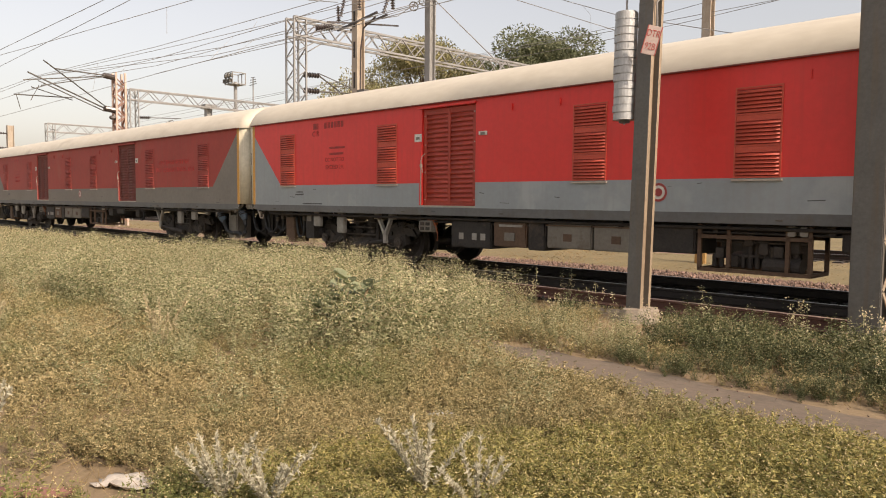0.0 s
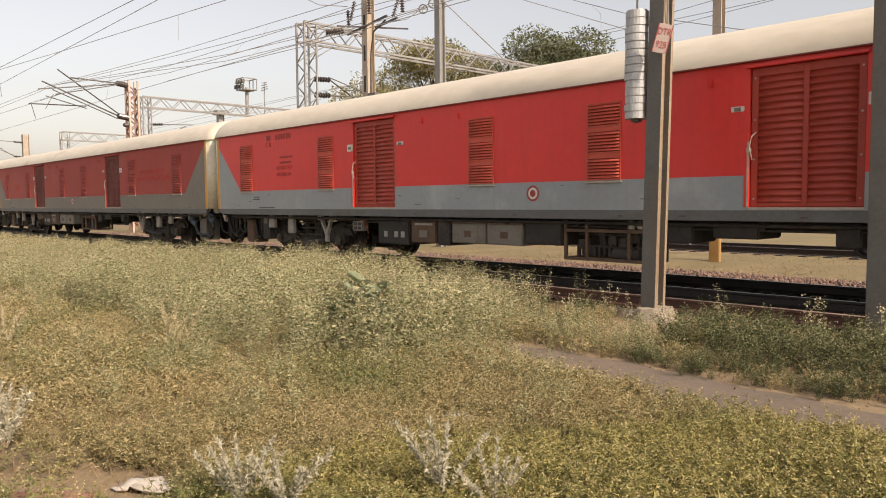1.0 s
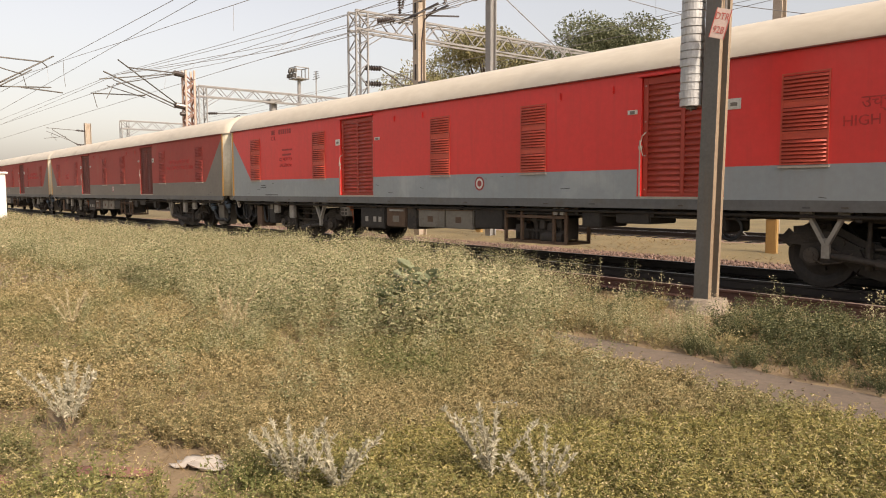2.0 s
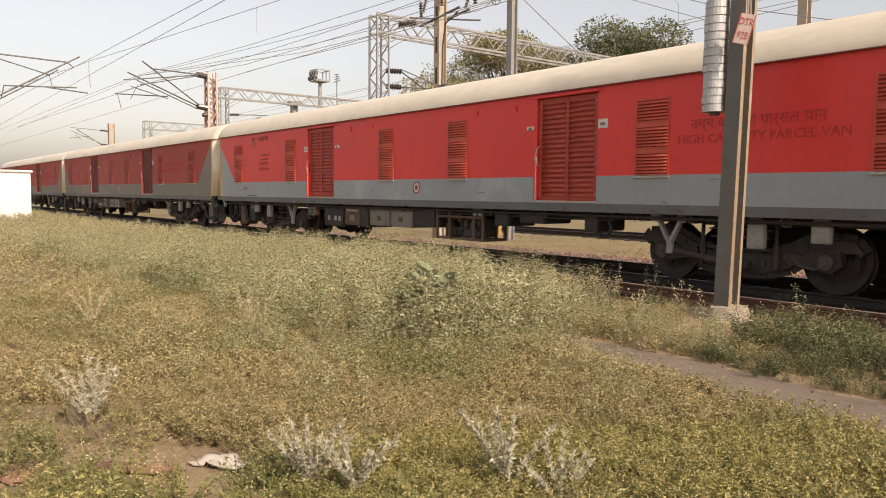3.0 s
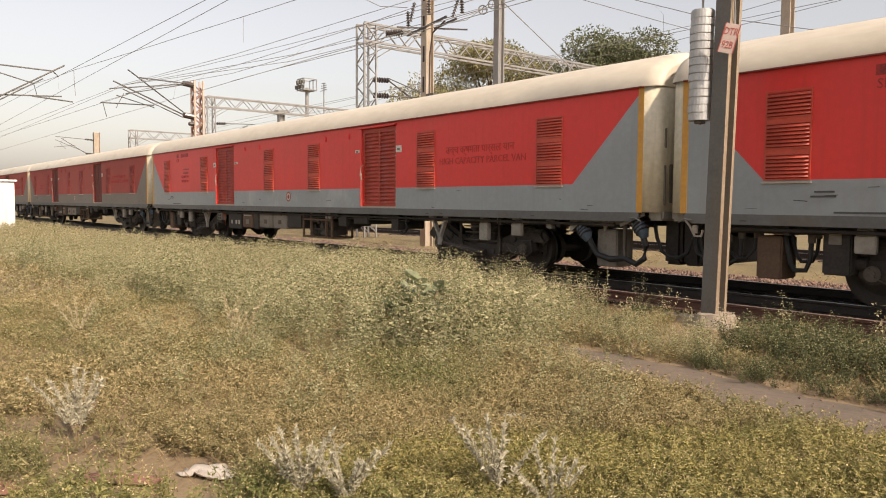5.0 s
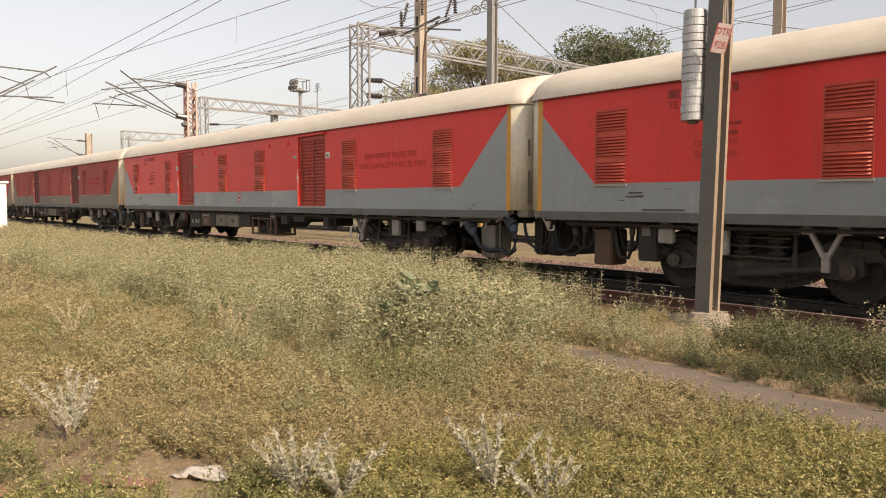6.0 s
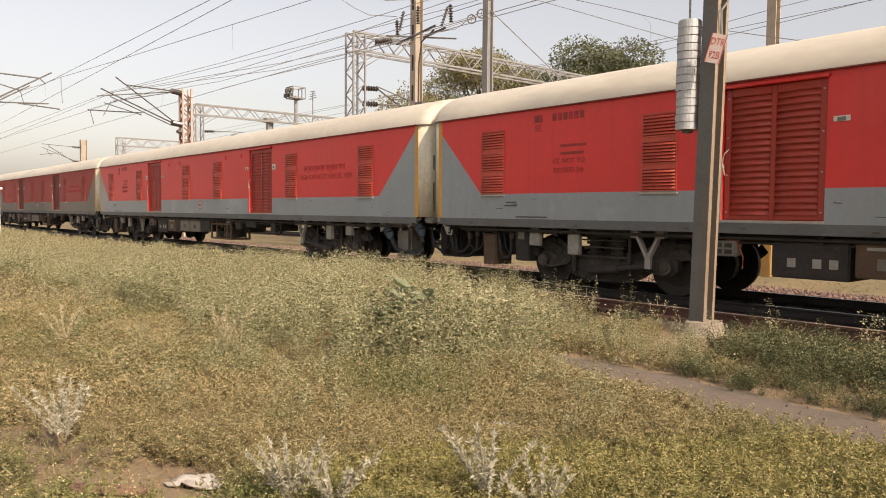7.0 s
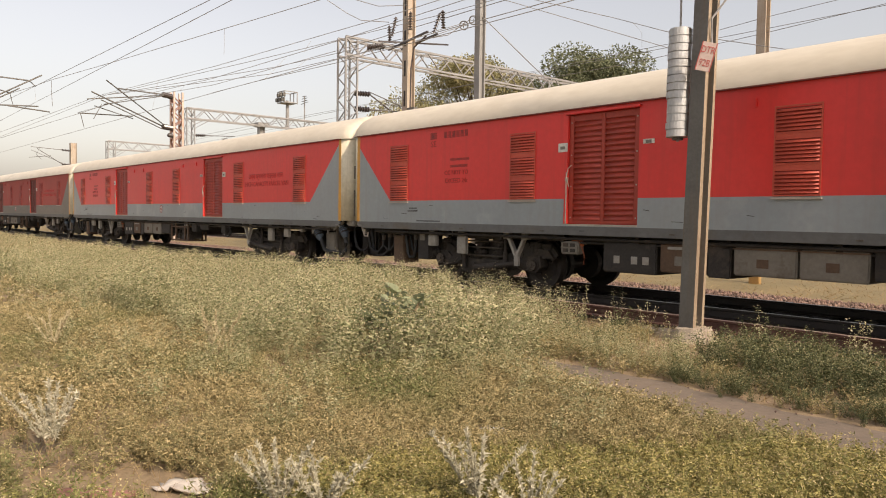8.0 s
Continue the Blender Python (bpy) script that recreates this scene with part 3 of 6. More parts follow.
        for q in (-0.58, 0.58):
            bm = B(); rod(bm, (cx + q, s * 1.2, 0.30), (cx + q, s * 1.2, 0.66), 0.045, 10); rod(bm, (cx + q, s * 1.2, 0.62), (cx + q, s * 1.2, 0.92), 0.03, 8)
            part("vertical_damper", bm, BOGIE, beam)
        d = -1 if mirror else 1
        bm = B()
        vx = cx + d * 1.05
        bar(bm, (vx - 0.23, s * 1.40, 1.04), (vx + 0.005, s * 1.40, 0.62), 0.085, 0.05)
        bar(bm, (vx + 0.25, s * 1.40, 1.04), (vx + 0.035, s * 1.40, 0.62), 0.085, 0.05)
        bar(bm, (vx + 0.02, s * 1.40, 0.70), (vx + 0.02, s * 1.40, 0.44), 0.10, 0.055)
        for q in (-0.23, 0.25):
            box(bm, vx + q - 0.08, vx + q + 0.08, s * 1.40 - 0.06, s * 1.40 + 0.06, 0.93, 1.045, 0.008)
        part("damper_bracket", bm, BOX_PALE, parent, "pale grey V-shaped bracket")
        bm = B()
        rod(bm, (vx + 0.02, s * 1.36, 0.48), (vx - d * 0.75, s * 1.30, 0.39), 0.045, 10)
        rod(bm, (vx - d * 0.6, s * 1.31, 0.40), (vx - d * 1.25, s * 1.24, 0.33), 0.07, 10)
        part("damper", bm, BOGIE, parent)
        for q, zb in ((-0.40, 0.60), (-1.30, 0.72)):
            bm = B(); box(bm, cx + d * q - 0.13, cx + d * q + 0.13, s * 1.42 - 0.045, s * 1.42 + 0.045, zb, 0.95, 0.014)
            pn = part("side_panel", bm, BOX_PALE, parent, "dusty pale grey hanging panel")
            bm = B(); box(bm, cx + d * q - 0.10, cx + d * q + 0.10, s * 1.42 - 0.05, s * 1.42 + 0.04, 0.94, 1.045, 0.008); part("panel_cap", bm, BOX_GREY, pn)
            for k in (-0.09, 0.09):
                bm = B(); rod(bm, (cx + d * q + k, s * 1.47, 0.97), (cx + d * q + k, s * 1.455, 0.97), 0.010, 6); part("bolt", bm, UNDER, pn)
        bm = B()
        tube(bm, [(cx - d * 0.82 + 0.10 * math.sin(t), s * 1.40, 0.99 - 0.07 * math.cos(t)) for t in (k * math.pi / 6 for k in range(-5, 6))], 0.012, 6)
        part("cable_loop", bm, BOX_PALE, parent, "pale looped cable")
    bm = B()
    box(bm, cx - 0.28, cx + 0.28, -0.95, 0.95, 0.42, 0.86, 0.02)
    for dx in (-0.62, 0.62):
        box(bm, cx + dx - 0.1, cx + dx + 0.1, -1.0, 1.0, 0.46, 0.66, 0.02)
    for dx in (-1.28, 1.28):
        for yy in (-0.42, 0.42):
            rod(bm, (cx + dx, yy - 0.06, 0.46), (cx + dx, yy + 0.06, 0.46), 0.31, 20)
    part("bolster", bm, UNDER, parent)


def wheel_mesh():
    bm = B()
    prof = [(0.10, -0.085), (0.13, -0.06), (0.30, -0.035), (0.385, -0.065), (0.4575, -0.067), (0.4600, 0.045), (0.485, 0.052), (0.485, 0.068), (0.39, 0.07), (0.30, 0.03), (0.13, 0.06), (0.10, 0.085)]
    n = 40
    rings = [[bm.verts.new((r * math.cos(a), y, r * math.sin(a))) for r, y in prof] for a in (2 * math.pi * k / n for k in range(n))]
    for k in range(n):
        for i in range(len(prof) - 1):
            bm.faces.new((rings[k][i], rings[k][i + 1], rings[(k + 1) % n][i + 1], rings[(k + 1) % n][i]))
    rod(bm, (0, -0.1, 0), (0, 0.1, 0), 0.102, 16)
    for k in range(3):
        a = 2 * math.pi * k / 3
        rod(bm, (0.2 * math.cos(a), -0.075, 0.2 * math.sin(a)), (0.2 * math.cos(a), 0.0, 0.2 * math.sin(a)), 0.03, 8)
    return to_mesh("wheel", bm, WHEEL)


def wheelset(parent, x, wheel):
    e = new("wheelset"); e.parent = parent; e.location = (x, 0, 0.4575)
    for s in (-1, 1):
        w = new("wheel", wheel); w.parent = e
        w.matrix_basis = pose(0, s * 0.86, 0, 0, 0, 0 if s < 0 else 180)
    bm = B(); rod(bm, (0, -0.95, 0), (0, 0.95, 0), 0.085, 14)
    part("axle", bm, WHEEL, e)
    return e


def equipment(parent):
    """Boxes and frames hung under the floor between the bogies."""
    def crate(name, x0, x1, z0, z1, mt, y0=-1.50, y1=-0.75, label="", bevel=0.02):
        bm = B(); box(bm, x0, x1, y0, y1, z0, z1, bevel)
        return part(name, bm, mt, parent, label)
    b = crate("battery_box", 6.90, 7.90, 0.47, 0.95, UNDER, label="black grimy battery box with white labels")
    for x in (7.12, 7.45, 7.66):
        bm = B(); box(bm, x, x + 0.11, -1.512, -1.50, 0.62, 0.74); part("box_label", bm, BOX_PALE, b)
    b = crate("equipment_box", 7.96, 8.70, 0.53, 0.97, BOX_BROWN, label="rusty brown equipment box")
    bm = B(); box(bm, 8.22, 8.45, -1.512, -1.50, 0.64, 0.78); part("box_label", bm, BOX_GREY, b)
    bm = B(); box(bm, 8.10, 8.62, -1.515, -1.50, 0.88, 0.92); part("box_hinge", bm, BOX_PALE, b)
    crate("dark_box", 8.74, 9.10, 0.5, 1.0, UNDER)
    for x0, x1 in ((9.14, 10.02), (10.05, 10.90)):
        b = crate("tank_box", x0, x1, 0.56, 0.96, BOX_GREY, label="dusty grey underframe box")
        bm = B(); box(bm, x0 + 0.34, x0 + 0.50, -1.512, -1.50, 0.68, 0.80); part("box_label", bm, BOX_BROWN, b)
        bm = B(); box(bm, x0 - 0.005, x1 + 0.005, -1.52, -1.49, 0.925, 0.945); part("box_rim", bm, BOX_BROWN, b)
    crate("dark_box", 10.95, 11.74, 0.60, 1.0, UNDER)
    bm = B()
    for x in (11.80, 12.22, 13.0, 13.28):
        bar(bm, (x, -1.46, 1.03), (x, -1.46, 0.40), 0.05, 0.05); bar(bm, (x, -0.85, 1.03), (x, -0.85, 0.40), 0.05, 0.05)
    for z in (0.40, 0.86):
        for y in (-1.46, -0.85):
            bar(bm, (11.78, y, z), (13.30, y, z), 0.05, 0.05)
    for x in (11.80, 13.28):
        bar(bm, (x, -1.46, 0.40), (x, -0.85, 0.40), 0.05, 0.05)
    part("equipment_frame", bm, BOX_BROWN, parent, "rusty angle-iron equipment frame")
    bm = B()
    rng = random.Random(3)
    for k in range(12):
        x = 11.95 + k * 0.10
        z = 0.55 + rng.random() * 0.3
        rod(bm, (x, -1.30, 0.44), (x, -1.30, z), 0.02 + 0.03 * rng.random(), 8)
        if k % 2: box(bm, x - 0.05, x + 0.07, -1.40, -1.10, z - 0.1, z + 0.05, 0.01)
    rod(bm, (12.0, -1.36, 0.80), (13.2, -1.36, 0.80), 0.02); rod(bm, (12.1, -1.3, 0.60), (13.1, -1.3, 0.60), 0.025)
    box(bm, 12.3, 13.1, -1.25, -0.9, 0.45, 0.85, 0.02)
    part("brake_gear", bm, BOGIE, parent)
    bm = B(); rod(bm, (12.66, -1.32, 0.49), (13.14, -1.32, 0.49), 0.115, 16); part("air_cylinder", bm, BOGIE, parent)
    for x in (13.05, 13.2):
        bm = B(); box(bm, x - 0.05, x + 0.05, -1.5, -1.4, 0.90, 1.03, 0.01); part("bracket", bm, BOX_PALE, parent)
    crate("dark_box", 13.65, 14.05, 0.72, 1.0, UNDER, label="small dark underframe box")
    crate("dark_box", 14.35, 15.0, 0.80, 1.02, UNDER)
    crate("hose_box", 15.95, 16.25, 0.72, 1.03, UNDER)
    bm = B()
    for r, dy in ((0.17, 0), (0.14, 0.05)):
        tube(bm, [(16.32 + r * math.sin(t), -1.45 + dy, 0.79 - r * math.cos(t)) for t in (k * math.pi / 8 for k in range(-6, 8))], 0.022, 6)
    part("coiled_hose", bm, RUBBER, parent, "black coiled rubber hose")
    bm = B()
    for y in (-1.30, -0.5, 0.5, 1.30):
        box(bm, 0.5, BODY - 0.5, y - 0.06, y + 0.06, 0.93, 1.05)
    box(bm, 0.3, BODY - 0.3, -1.35, 1.35, 1.0, 1.06)
    for k in range(14):
        x = 1.5 + k * 1.5
        box(bm, x, x + 0.08, -1.5, 1.5, 0.92, 1.04)
    rod(bm, (0.6, -1.52, 0.985), (BODY - 0.6, -1.52, 0.985), 0.025); rod(bm, (6.3, -1.45, 0.92), (16.6, -1.45, 0.92), 0.018)
    part("underframe", bm, UNDER, parent)
    crate("water_tank", 8.7, 11.6, 0.55, 1.0, UNDER, -0.5, 0.6, bevel=0.05)
    bm = B(); box(bm, 6.20, 6.42, -1.48, -1.36, 0.84, 0.96, 0.02); tube(bm, [(6.4, -1.42, 0.85), (6.46, -1.42, 0.7), (6.45, -1.42, 0.55)], 0.012); part("brake_valve", bm, ORANGE, parent, "orange brake valve")
    b = crate("junction_box", 6.02, 6.40, 0.72, 0.94, BOX_GREY, -1.52, -1.35, "grey vented junction box")
    for i in range(2):
        for j in range(2):
            bm = B(); box(bm, 6.08 + i * 0.15, 6.19 + i * 0.15, -1.526, -1.518, 0.755 + j * 0.09, 0.815 + j * 0.09); part("vent", bm, UNDER, b)
    for x0, x1, z0 in ((1.06, 1.42, 0.30), (BODY - 1.08, BODY - 0.66, 0.27)):
        crate("end_box", x0, x1, z0, 0.90, BOX_BROWN if x0 < 5 else BOX_GREY, -1.35, -0.9, label="brown hanging equipment box")
    for x in (20.75,):
        crate("small_bracket", x, x + 0.14, 0.88, 1.04, BOX_GREY, -1.50, -1.40, bevel=0.01)


def jumper_cables(parent):
    """Heavy blue-headed power cables looping down across the coach's end."""
    L = BODY
    bm = B(); prism(bm, [(L - 1.60, 1.05), (L - 1.40, 1.05), (L - 1.44, 0.94), (L - 1.58, 0.84)], -1.46, -1.42); part("cable_bracket", bm, BOX_PALE, parent, "pale triangular cable bracket")
    bm = B(); prism(bm, [(L - 0.90, 1.04), (L - 0.76, 1.04), (L - 0.83, 0.86)], -1.46, -1.43); part("cable_bracket", bm, BOX_PALE, parent, "pale triangular cable bracket")
    bm = B(); box(bm, L - 1.5, L - 0.30, -1.44, -1.34, 0.99, 1.06, 0.01); part("end_beam", bm, BOX_GREY, parent)
    bm = B(); bar(bm, (L - 0.50, -1.48, 0.98), (L - 0.02, -1.52, 1.17), 0.035, 0.05); part("end_stay", bm, BOX_PALE, parent, "pale sloping stay")
    for x, z, run in ((L - 1.26, 0.84, [(L - 1.22, -1.42, 0.80), (L - 1.12, -1.43, 0.62), (L - 1.0, -1.43, 0.47), (L - 0.75, -1.42, 0.41), (L - 0.45, -1.40, 0.44)]),
                      (L - 0.12, 0.93, [(L - 0.12, -1.42, 0.88), (L - 0.04, -1.43, 0.66), (L - 0.06, -1.43, 0.46), (L - 0.22, -1.42, 0.36), (L - 0.45, -1.40, 0.44)])):
        bm = B(); tube(bm, run, 0.05, 8); cab = part("jumper_cable", bm, RUBBER, parent, "thick black power cable")
        bm = B()
        rod(bm, (x - 0.09, -1.44, z + 0.09), (x + 0.01, -1.44, z - 0.02), 0.10, 12, 0.115); rod(bm, (x + 0.01, -1.44, z - 0.02), (x + 0.06, -1.43, z - 0.14), 0.115, 12, 0.06)
        part("cable_head", bm, BLUE, cab, "faded blue wrapped cable head")
        for k in range(3):
            bm = B(); rod(bm, (x - 0.06 + 0.035 * k, -1.44, z + 0.06 - 0.04 * k), (x - 0.045 + 0.035 * k, -1.44, z + 0.045 - 0.04 * k), 0.122, 12); part("binding", bm, UNDER, cab)
    bm = B(); bar(bm, (L - 0.46, -1.41, 1.02), (L - 0.46, -1.41, 0.40), 0.05, 0.04); part("cable_hanger", bm, DUST_STEEL, parent)


def air_hoses(parent):
    """Black hoses in hanging loops beside the brown box."""
    for k, (xa, xb, y, zt, zb, r) in enumerate(((0.05, 0.62, -1.30, 0.84, 0.50, 0.032), (0.10, 0.78, -1.24, 0.90, 0.42, 0.036), (0.55, 1.02, -1.28, 0.92, 0.56, 0.026), (1.46, 1.80, -1.30, 0.88, 0.44, 0.034), (1.50, 1.86, -1.22, 0.94, 0.56, 0.026))):
        m = (xa + xb) / 2
        bm = B()
        tube(bm, [(xa, y, 1.02), (xa - 0.01, y, zt), (xa + 0.06, y, zb + 0.10), (m - 0.05, y, zb), (m + 0.10, y, zb + 0.01), (xb - 0.02, y, zb + 0.14), (xb, y, zt), (xb, y, 1.02)], r, 7)
        h = part("air_hose", bm, RUBBER, parent, "black rubber air hose hanging in a loop")
        bm = B(); rod(bm, (xb, y, zt - 0.06), (xb, y, zt + 0.05), r * 1.5, 10); part("clamp", bm, DUST_STEEL, h)
    bm = B(); tube(bm, [(0.02, -1.52, 1.10), (0.12, -1.54, 1.00), (0.20, -1.54, 0.86), (0.30, -1.53, 0.86), (0.32, -1.53, 0.95)], 0.018, 6); box(bm, 0.16, 0.24, -1.56, -1.51, 0.90, 1.02, 0.01)
    part("release_handle", bm, TRIM, parent, "worn pale release handle")
    bm = B(); box(bm, 1.98, 2.34, -1.40, -1.0, 0.42, 1.02, 0.02); b = part("valve_box", bm, UNDER, parent, "black valve box")
    bm = B(); box(bm, 2.06, 2.22, -1.412, -1.398, 0.82, 0.96); part("box_label", bm, BOX_GREY, b)
    bm = B(); rod(bm, (2.34, -1.2, 0.58), (2.47, -1.2, 0.58), 0.09, 12); part("filter_bowl", bm, UNDER, b)


def make_coach():
    root = new("parcel_van")
    bm = B()
    side_wall(bm, -1, DOORS); side_wall(bm, 1, [])
    bmesh.ops.remove_doubles(bm, verts=bm.verts, dist=0.0005)
    me = bpy.data.meshes.new("body"); bm.to_mesh(me); bm.free()
    me.materials.append(RED); me.materials.append(GREY)
    part("body", me, None, root, "faded red sides over a grey lower band")
    for s in (-1, 1):
        bm = B()
        y = s * HALF
        prism(bm, [(0.06, Z_BAND), (BODY - 0.06, Z_BAND), (BODY - 0.06, 1.12), (BODY - 0.20, Z_SILL), (0.20, Z_SILL), (0.06, 1.12)], min(y + s * 0.004, y - s * 0.05), max(y + s * 0.004, y - s * 0.05))
        part("skirt", bm, SKIRT, root, "dark grey sole-bar skirt")
    prof = roof_profile()
    bm = B()
    xs = [0.0] + [0.815 * k for k in range(1, 28)] + [BODY]
    rings = []
    for i, x in enumerate(xs):
        w = 0.0 if i in (0, len(xs) - 1) else 0.006
        rings.append([bm.verts.new((x, y, z + w * noise.noise((x * 0.9, y * 1.5, 3)))) for y, z in prof])
    for a, b in zip(rings, rings[1:]):
        for k in range(len(prof) - 1):
            bm.faces.new((a[k], a[k + 1], b[k + 1], b[k])).smooth = True
    # rounded-down ends
    for ring, x0, d in ((rings[0], 0.0, -1), (rings[-1], BODY, 1)):
        last = ring
        for dx, sc, dz in ((0.10, 0.985, 0.015), (0.20, 0.955, 0.05), (0.26, 0.91, 0.12)):
            nxt = [bm.verts.new((x0 + d * dx, y * sc, 3.145 + (z - 3.145) * (1 - dz * 2))) for y, z in prof]
            for k in range(len(prof) - 1):
                f = bm.faces.new((last[k], last[k + 1], nxt[k + 1], nxt[k]) if d > 0 else (last[k + 1], last[k], nxt[k], nxt[k + 1])); f.smooth = True
            last = nxt
        bm.faces.new(last)
    part("roof", bm, ROOF, root, "dusty cream curved roof")
    bm = B()
    for s in (-1, 1):
        box(bm, 0.02, BODY - 0.02, s * (HALF + 0.035) - 0.02, s * (HALF + 0.035) + 0.015, 3.132, 3.150)
    part("gutter", bm, DOOR_DUSTY, root)
    for x0, d in ((0.0, -1), (BODY, 1)):
        bm = B()
        ys = [(-HALF + 0.0, 0.0), (-HALF + 0.02, 0.10), (-HALF + 0.08, 0.19), (-HALF + 0.18, 0.25), (0.0, 0.27), (HALF - 0.18, 0.25), (HALF - 0.08, 0.19), (HALF - 0.02, 0.10), (HALF, 0.0)]
        lo = [bm.verts.new((x0 + d * dx, y, 1.20)) for y, dx in ys]
        hi = [bm.verts.new((x0 + d * dx, y, 3.16)) for y, dx in ys]
        for k in range(len(ys) - 1):
            bm.faces.new((lo[k], lo[k + 1], hi[k + 1], hi[k])).smooth = True
        bm.faces.new(lo); bm.faces.new(hi)
        w = part("end_wall", bm, ENDWALL, root, "cream end wall with rounded corners")
        bm = B(); box(bm, min(x0 + d * 0.262, x0 + d * 0.285), max(x0 + d * 0.262, x0 + d * 0.285), -1.30, -1.05, 1.35, 1.95, 0.01); part("end_panel", bm, BOX_GREY, w)
        bm = B(); box(bm, min(x0, x0 + d * 0.27), max(x0, x0 + d * 0.27), -1.45, 1.45, 1.07, 1.24, 0.03); part("end_sill", bm, BOX_PALE, w)
        bm = B(); box(bm, min(x0 + d * 0.2, x0 + d * 0.34), max(x0 + d * 0.2, x0 + d * 0.34), -0.55, 0.55, 1.2, 3.2, 0.03); part("gangway_shutter", bm, UNDER, w)
        bm = B(); box(bm, min(x0 + d * 0.003, x0 - d * 0.10), max(x0 + d * 0.003, x0 - d * 0.10), -HALF - 0.004, -HALF + 0.01, Z_BAND, 3.13); part("corner_stripe", bm, YELLOW, root, "yellow stripe on the coach corner")
        bm = B()
        rod(bm, (x0 - d * 0.4, 0, 0.95), (x0 + d * 0.345, 0, 0.95), 0.14, 12); box(bm, min(x0 + d * 0.1, x0 + d * 0.345), max(x0 + d * 0.1, x0 + d * 0.345), -0.25, 0.25, 0.75, 1.12, 0.04)
        part("coupler", bm, UNDER, root)
        bm = B(); box(bm, min(x0 + d * 0.02, x0 + d * 0.33), max(x0 + d * 0.02, x0 + d * 0.33), -1.02, 1.02, 0.36, 1.17, 0.05); part("buffer_block", bm, UNDER, root)
        bm = B()
        tube(bm, [(x0 - d * 0.05, -1.18, 1.02), (x0 + d * 0.02, -1.22, 0.80), (x0 + d * 0.12, -1.22, 0.58), (x0 + d * 0.26, -1.2, 0.50), (x0 + d * 0.345, -1.18, 0.50)], 0.03, 8)
        part("brake_hose", bm, RUBBER, root)
        for k, (zz, hh) in enumerate(((1.62, 0.62), (2.35, 0.30))):
            bm = B(); box(bm, min(x0 + d * 0.252, x0 + d * 0.275), max(x0 + d * 0.252, x0 + d * 0.275), -1.42, -1.39, zz - hh / 2, zz + hh / 2); part("panel_edge", bm, BOX_GREY, w)
        if d > 0:
            jumper_cables(root)
        else:
            air_hoses(root)
        bm = B()
        tube(bm, [(x0 + d * 0.01, -HALF - 0.03, 1.06), (x0 - d * 0.1, -HALF - 0.04, 1.11), (x0 - d * 0.2, -HALF - 0.02, 1.10)], 0.012, 5)
        part("uncoupling_lever", bm, SKIRT, root)
    for x in LOUVRES:
        louvre_unit(root, x)
    for a, b in DOORS:
        door_unit(root, a, b)
    emblem(root, 11.23, 1.47)
    for x in (8.45, 9.45, 13.25, 14.35):
        bm = B(); box(bm, x, x + 0.028, -HALF - 0.03, -HALF, 2.86, 2.98, 0.006); part("lamp_bracket", bm, RED, root)
    for x, z, w in ((6.12, 2.52, 0.20), (7.80, 2.52, 0.20), (14.74, 2.54, 0.18), (16.42, 2.52, 0.20)):
        bm = B(); box(bm, x - w / 2, x + w / 2, -HALF - 0.014, -HALF, z - (0.075 if x in (6.12, 16.42) else 0.035), z + (0.075 if x in (6.12, 16.42) else 0.035), 0.004)
        pl = part("label_plate", bm, WHITE, root, "small white label plate")
        bm = B(); box(bm, x - w / 4, x + w / 4, -HALF - 0.018, -HALF - 0.014, z - 0.03, z + 0.02); part("label_bar", bm, BOX_GREY, pl)
    # faint lettering
    for text, x, z, size in (("उच्च क्षमता पार्सल यान", 19.05, 2.39, 0.21), ("HIGH CAPACITY PARCEL VAN", 19.1, 2.17, 0.185)):
        painted_words(text, size, INK, root, x, z)
    for x, z, w, h in ((2.62, 2.96, 0.20, 0.13), (3.05, 2.96, 0.09, 0.13), (3.17, 2.96, 0.09, 0.13), (3.29, 2.96, 0.09, 0.13), (3.41, 2.96, 0.09, 0.13), (3.53, 2.96, 0.09, 0.13), (3.65, 2.96, 0.09, 0.13), (3.24, 2.46, 0.55, 0.045), (3.24, 2.33, 0.5, 0.05)):
        bm = B(); box(bm, x, x + w, -HALF - 0.003, -HALF + 0.002, z - h / 2, z + h / 2); part("painted_number_bar", bm, INK2, root)
    for text, z, size in (("CC NOT TO", 2.20, 0.125), ("EXCEED 24t", 2.04, 0.125)):
        painted_words(text, size, INK2, root, 3.42, z)
    for x, z, w in ((1.95, 1.50, 0.25), (1.9, 1.44, 0.32), (2.2, 1.235, 0.75), (17.4, 1.10, 0.1), (13.9, 1.11, 0.12), (6.5, 1.12, 0.1)):
        bm = B(); box(bm, x, x + w, -HALF - 0.009, -HALF + 0.002, z - 0.012, z + 0.012); part("scuff_mark", bm, INKG, root)
    rng = random.Random(17)
    for k in range(16):
        x, z, w = rng.uniform(0.6, BODY - 0.8), rng.choice((rng.uniform(1.22, 1.30), rng.uniform(1.3, 1.6))), rng.uniform(0.04, 0.22)
        if all(not a - 0.1 < x < b + 0.1 for a, b in DOORS):
            bm = B(); bar(bm, (x, -HALF - 0.001, z), (x + w, -HALF - 0.001, z + rng.uniform(-0.015, 0.02)), 0.006, rng.uniform(0.004, 0.012)); part("scuff_mark", bm, INKG, root)
    for k in range(9):
        x = 0.9 + k * 2.45 + rng.uniform(-0.3, 0.3)
        bm = B(); box(bm, x, x + 0.09, -HALF - 0.02, -HALF, 1.095, 1.115, 0.004); part("sole_bar_hook", bm, DUST_STEEL, root)
    bogie(root, FRONT, False)
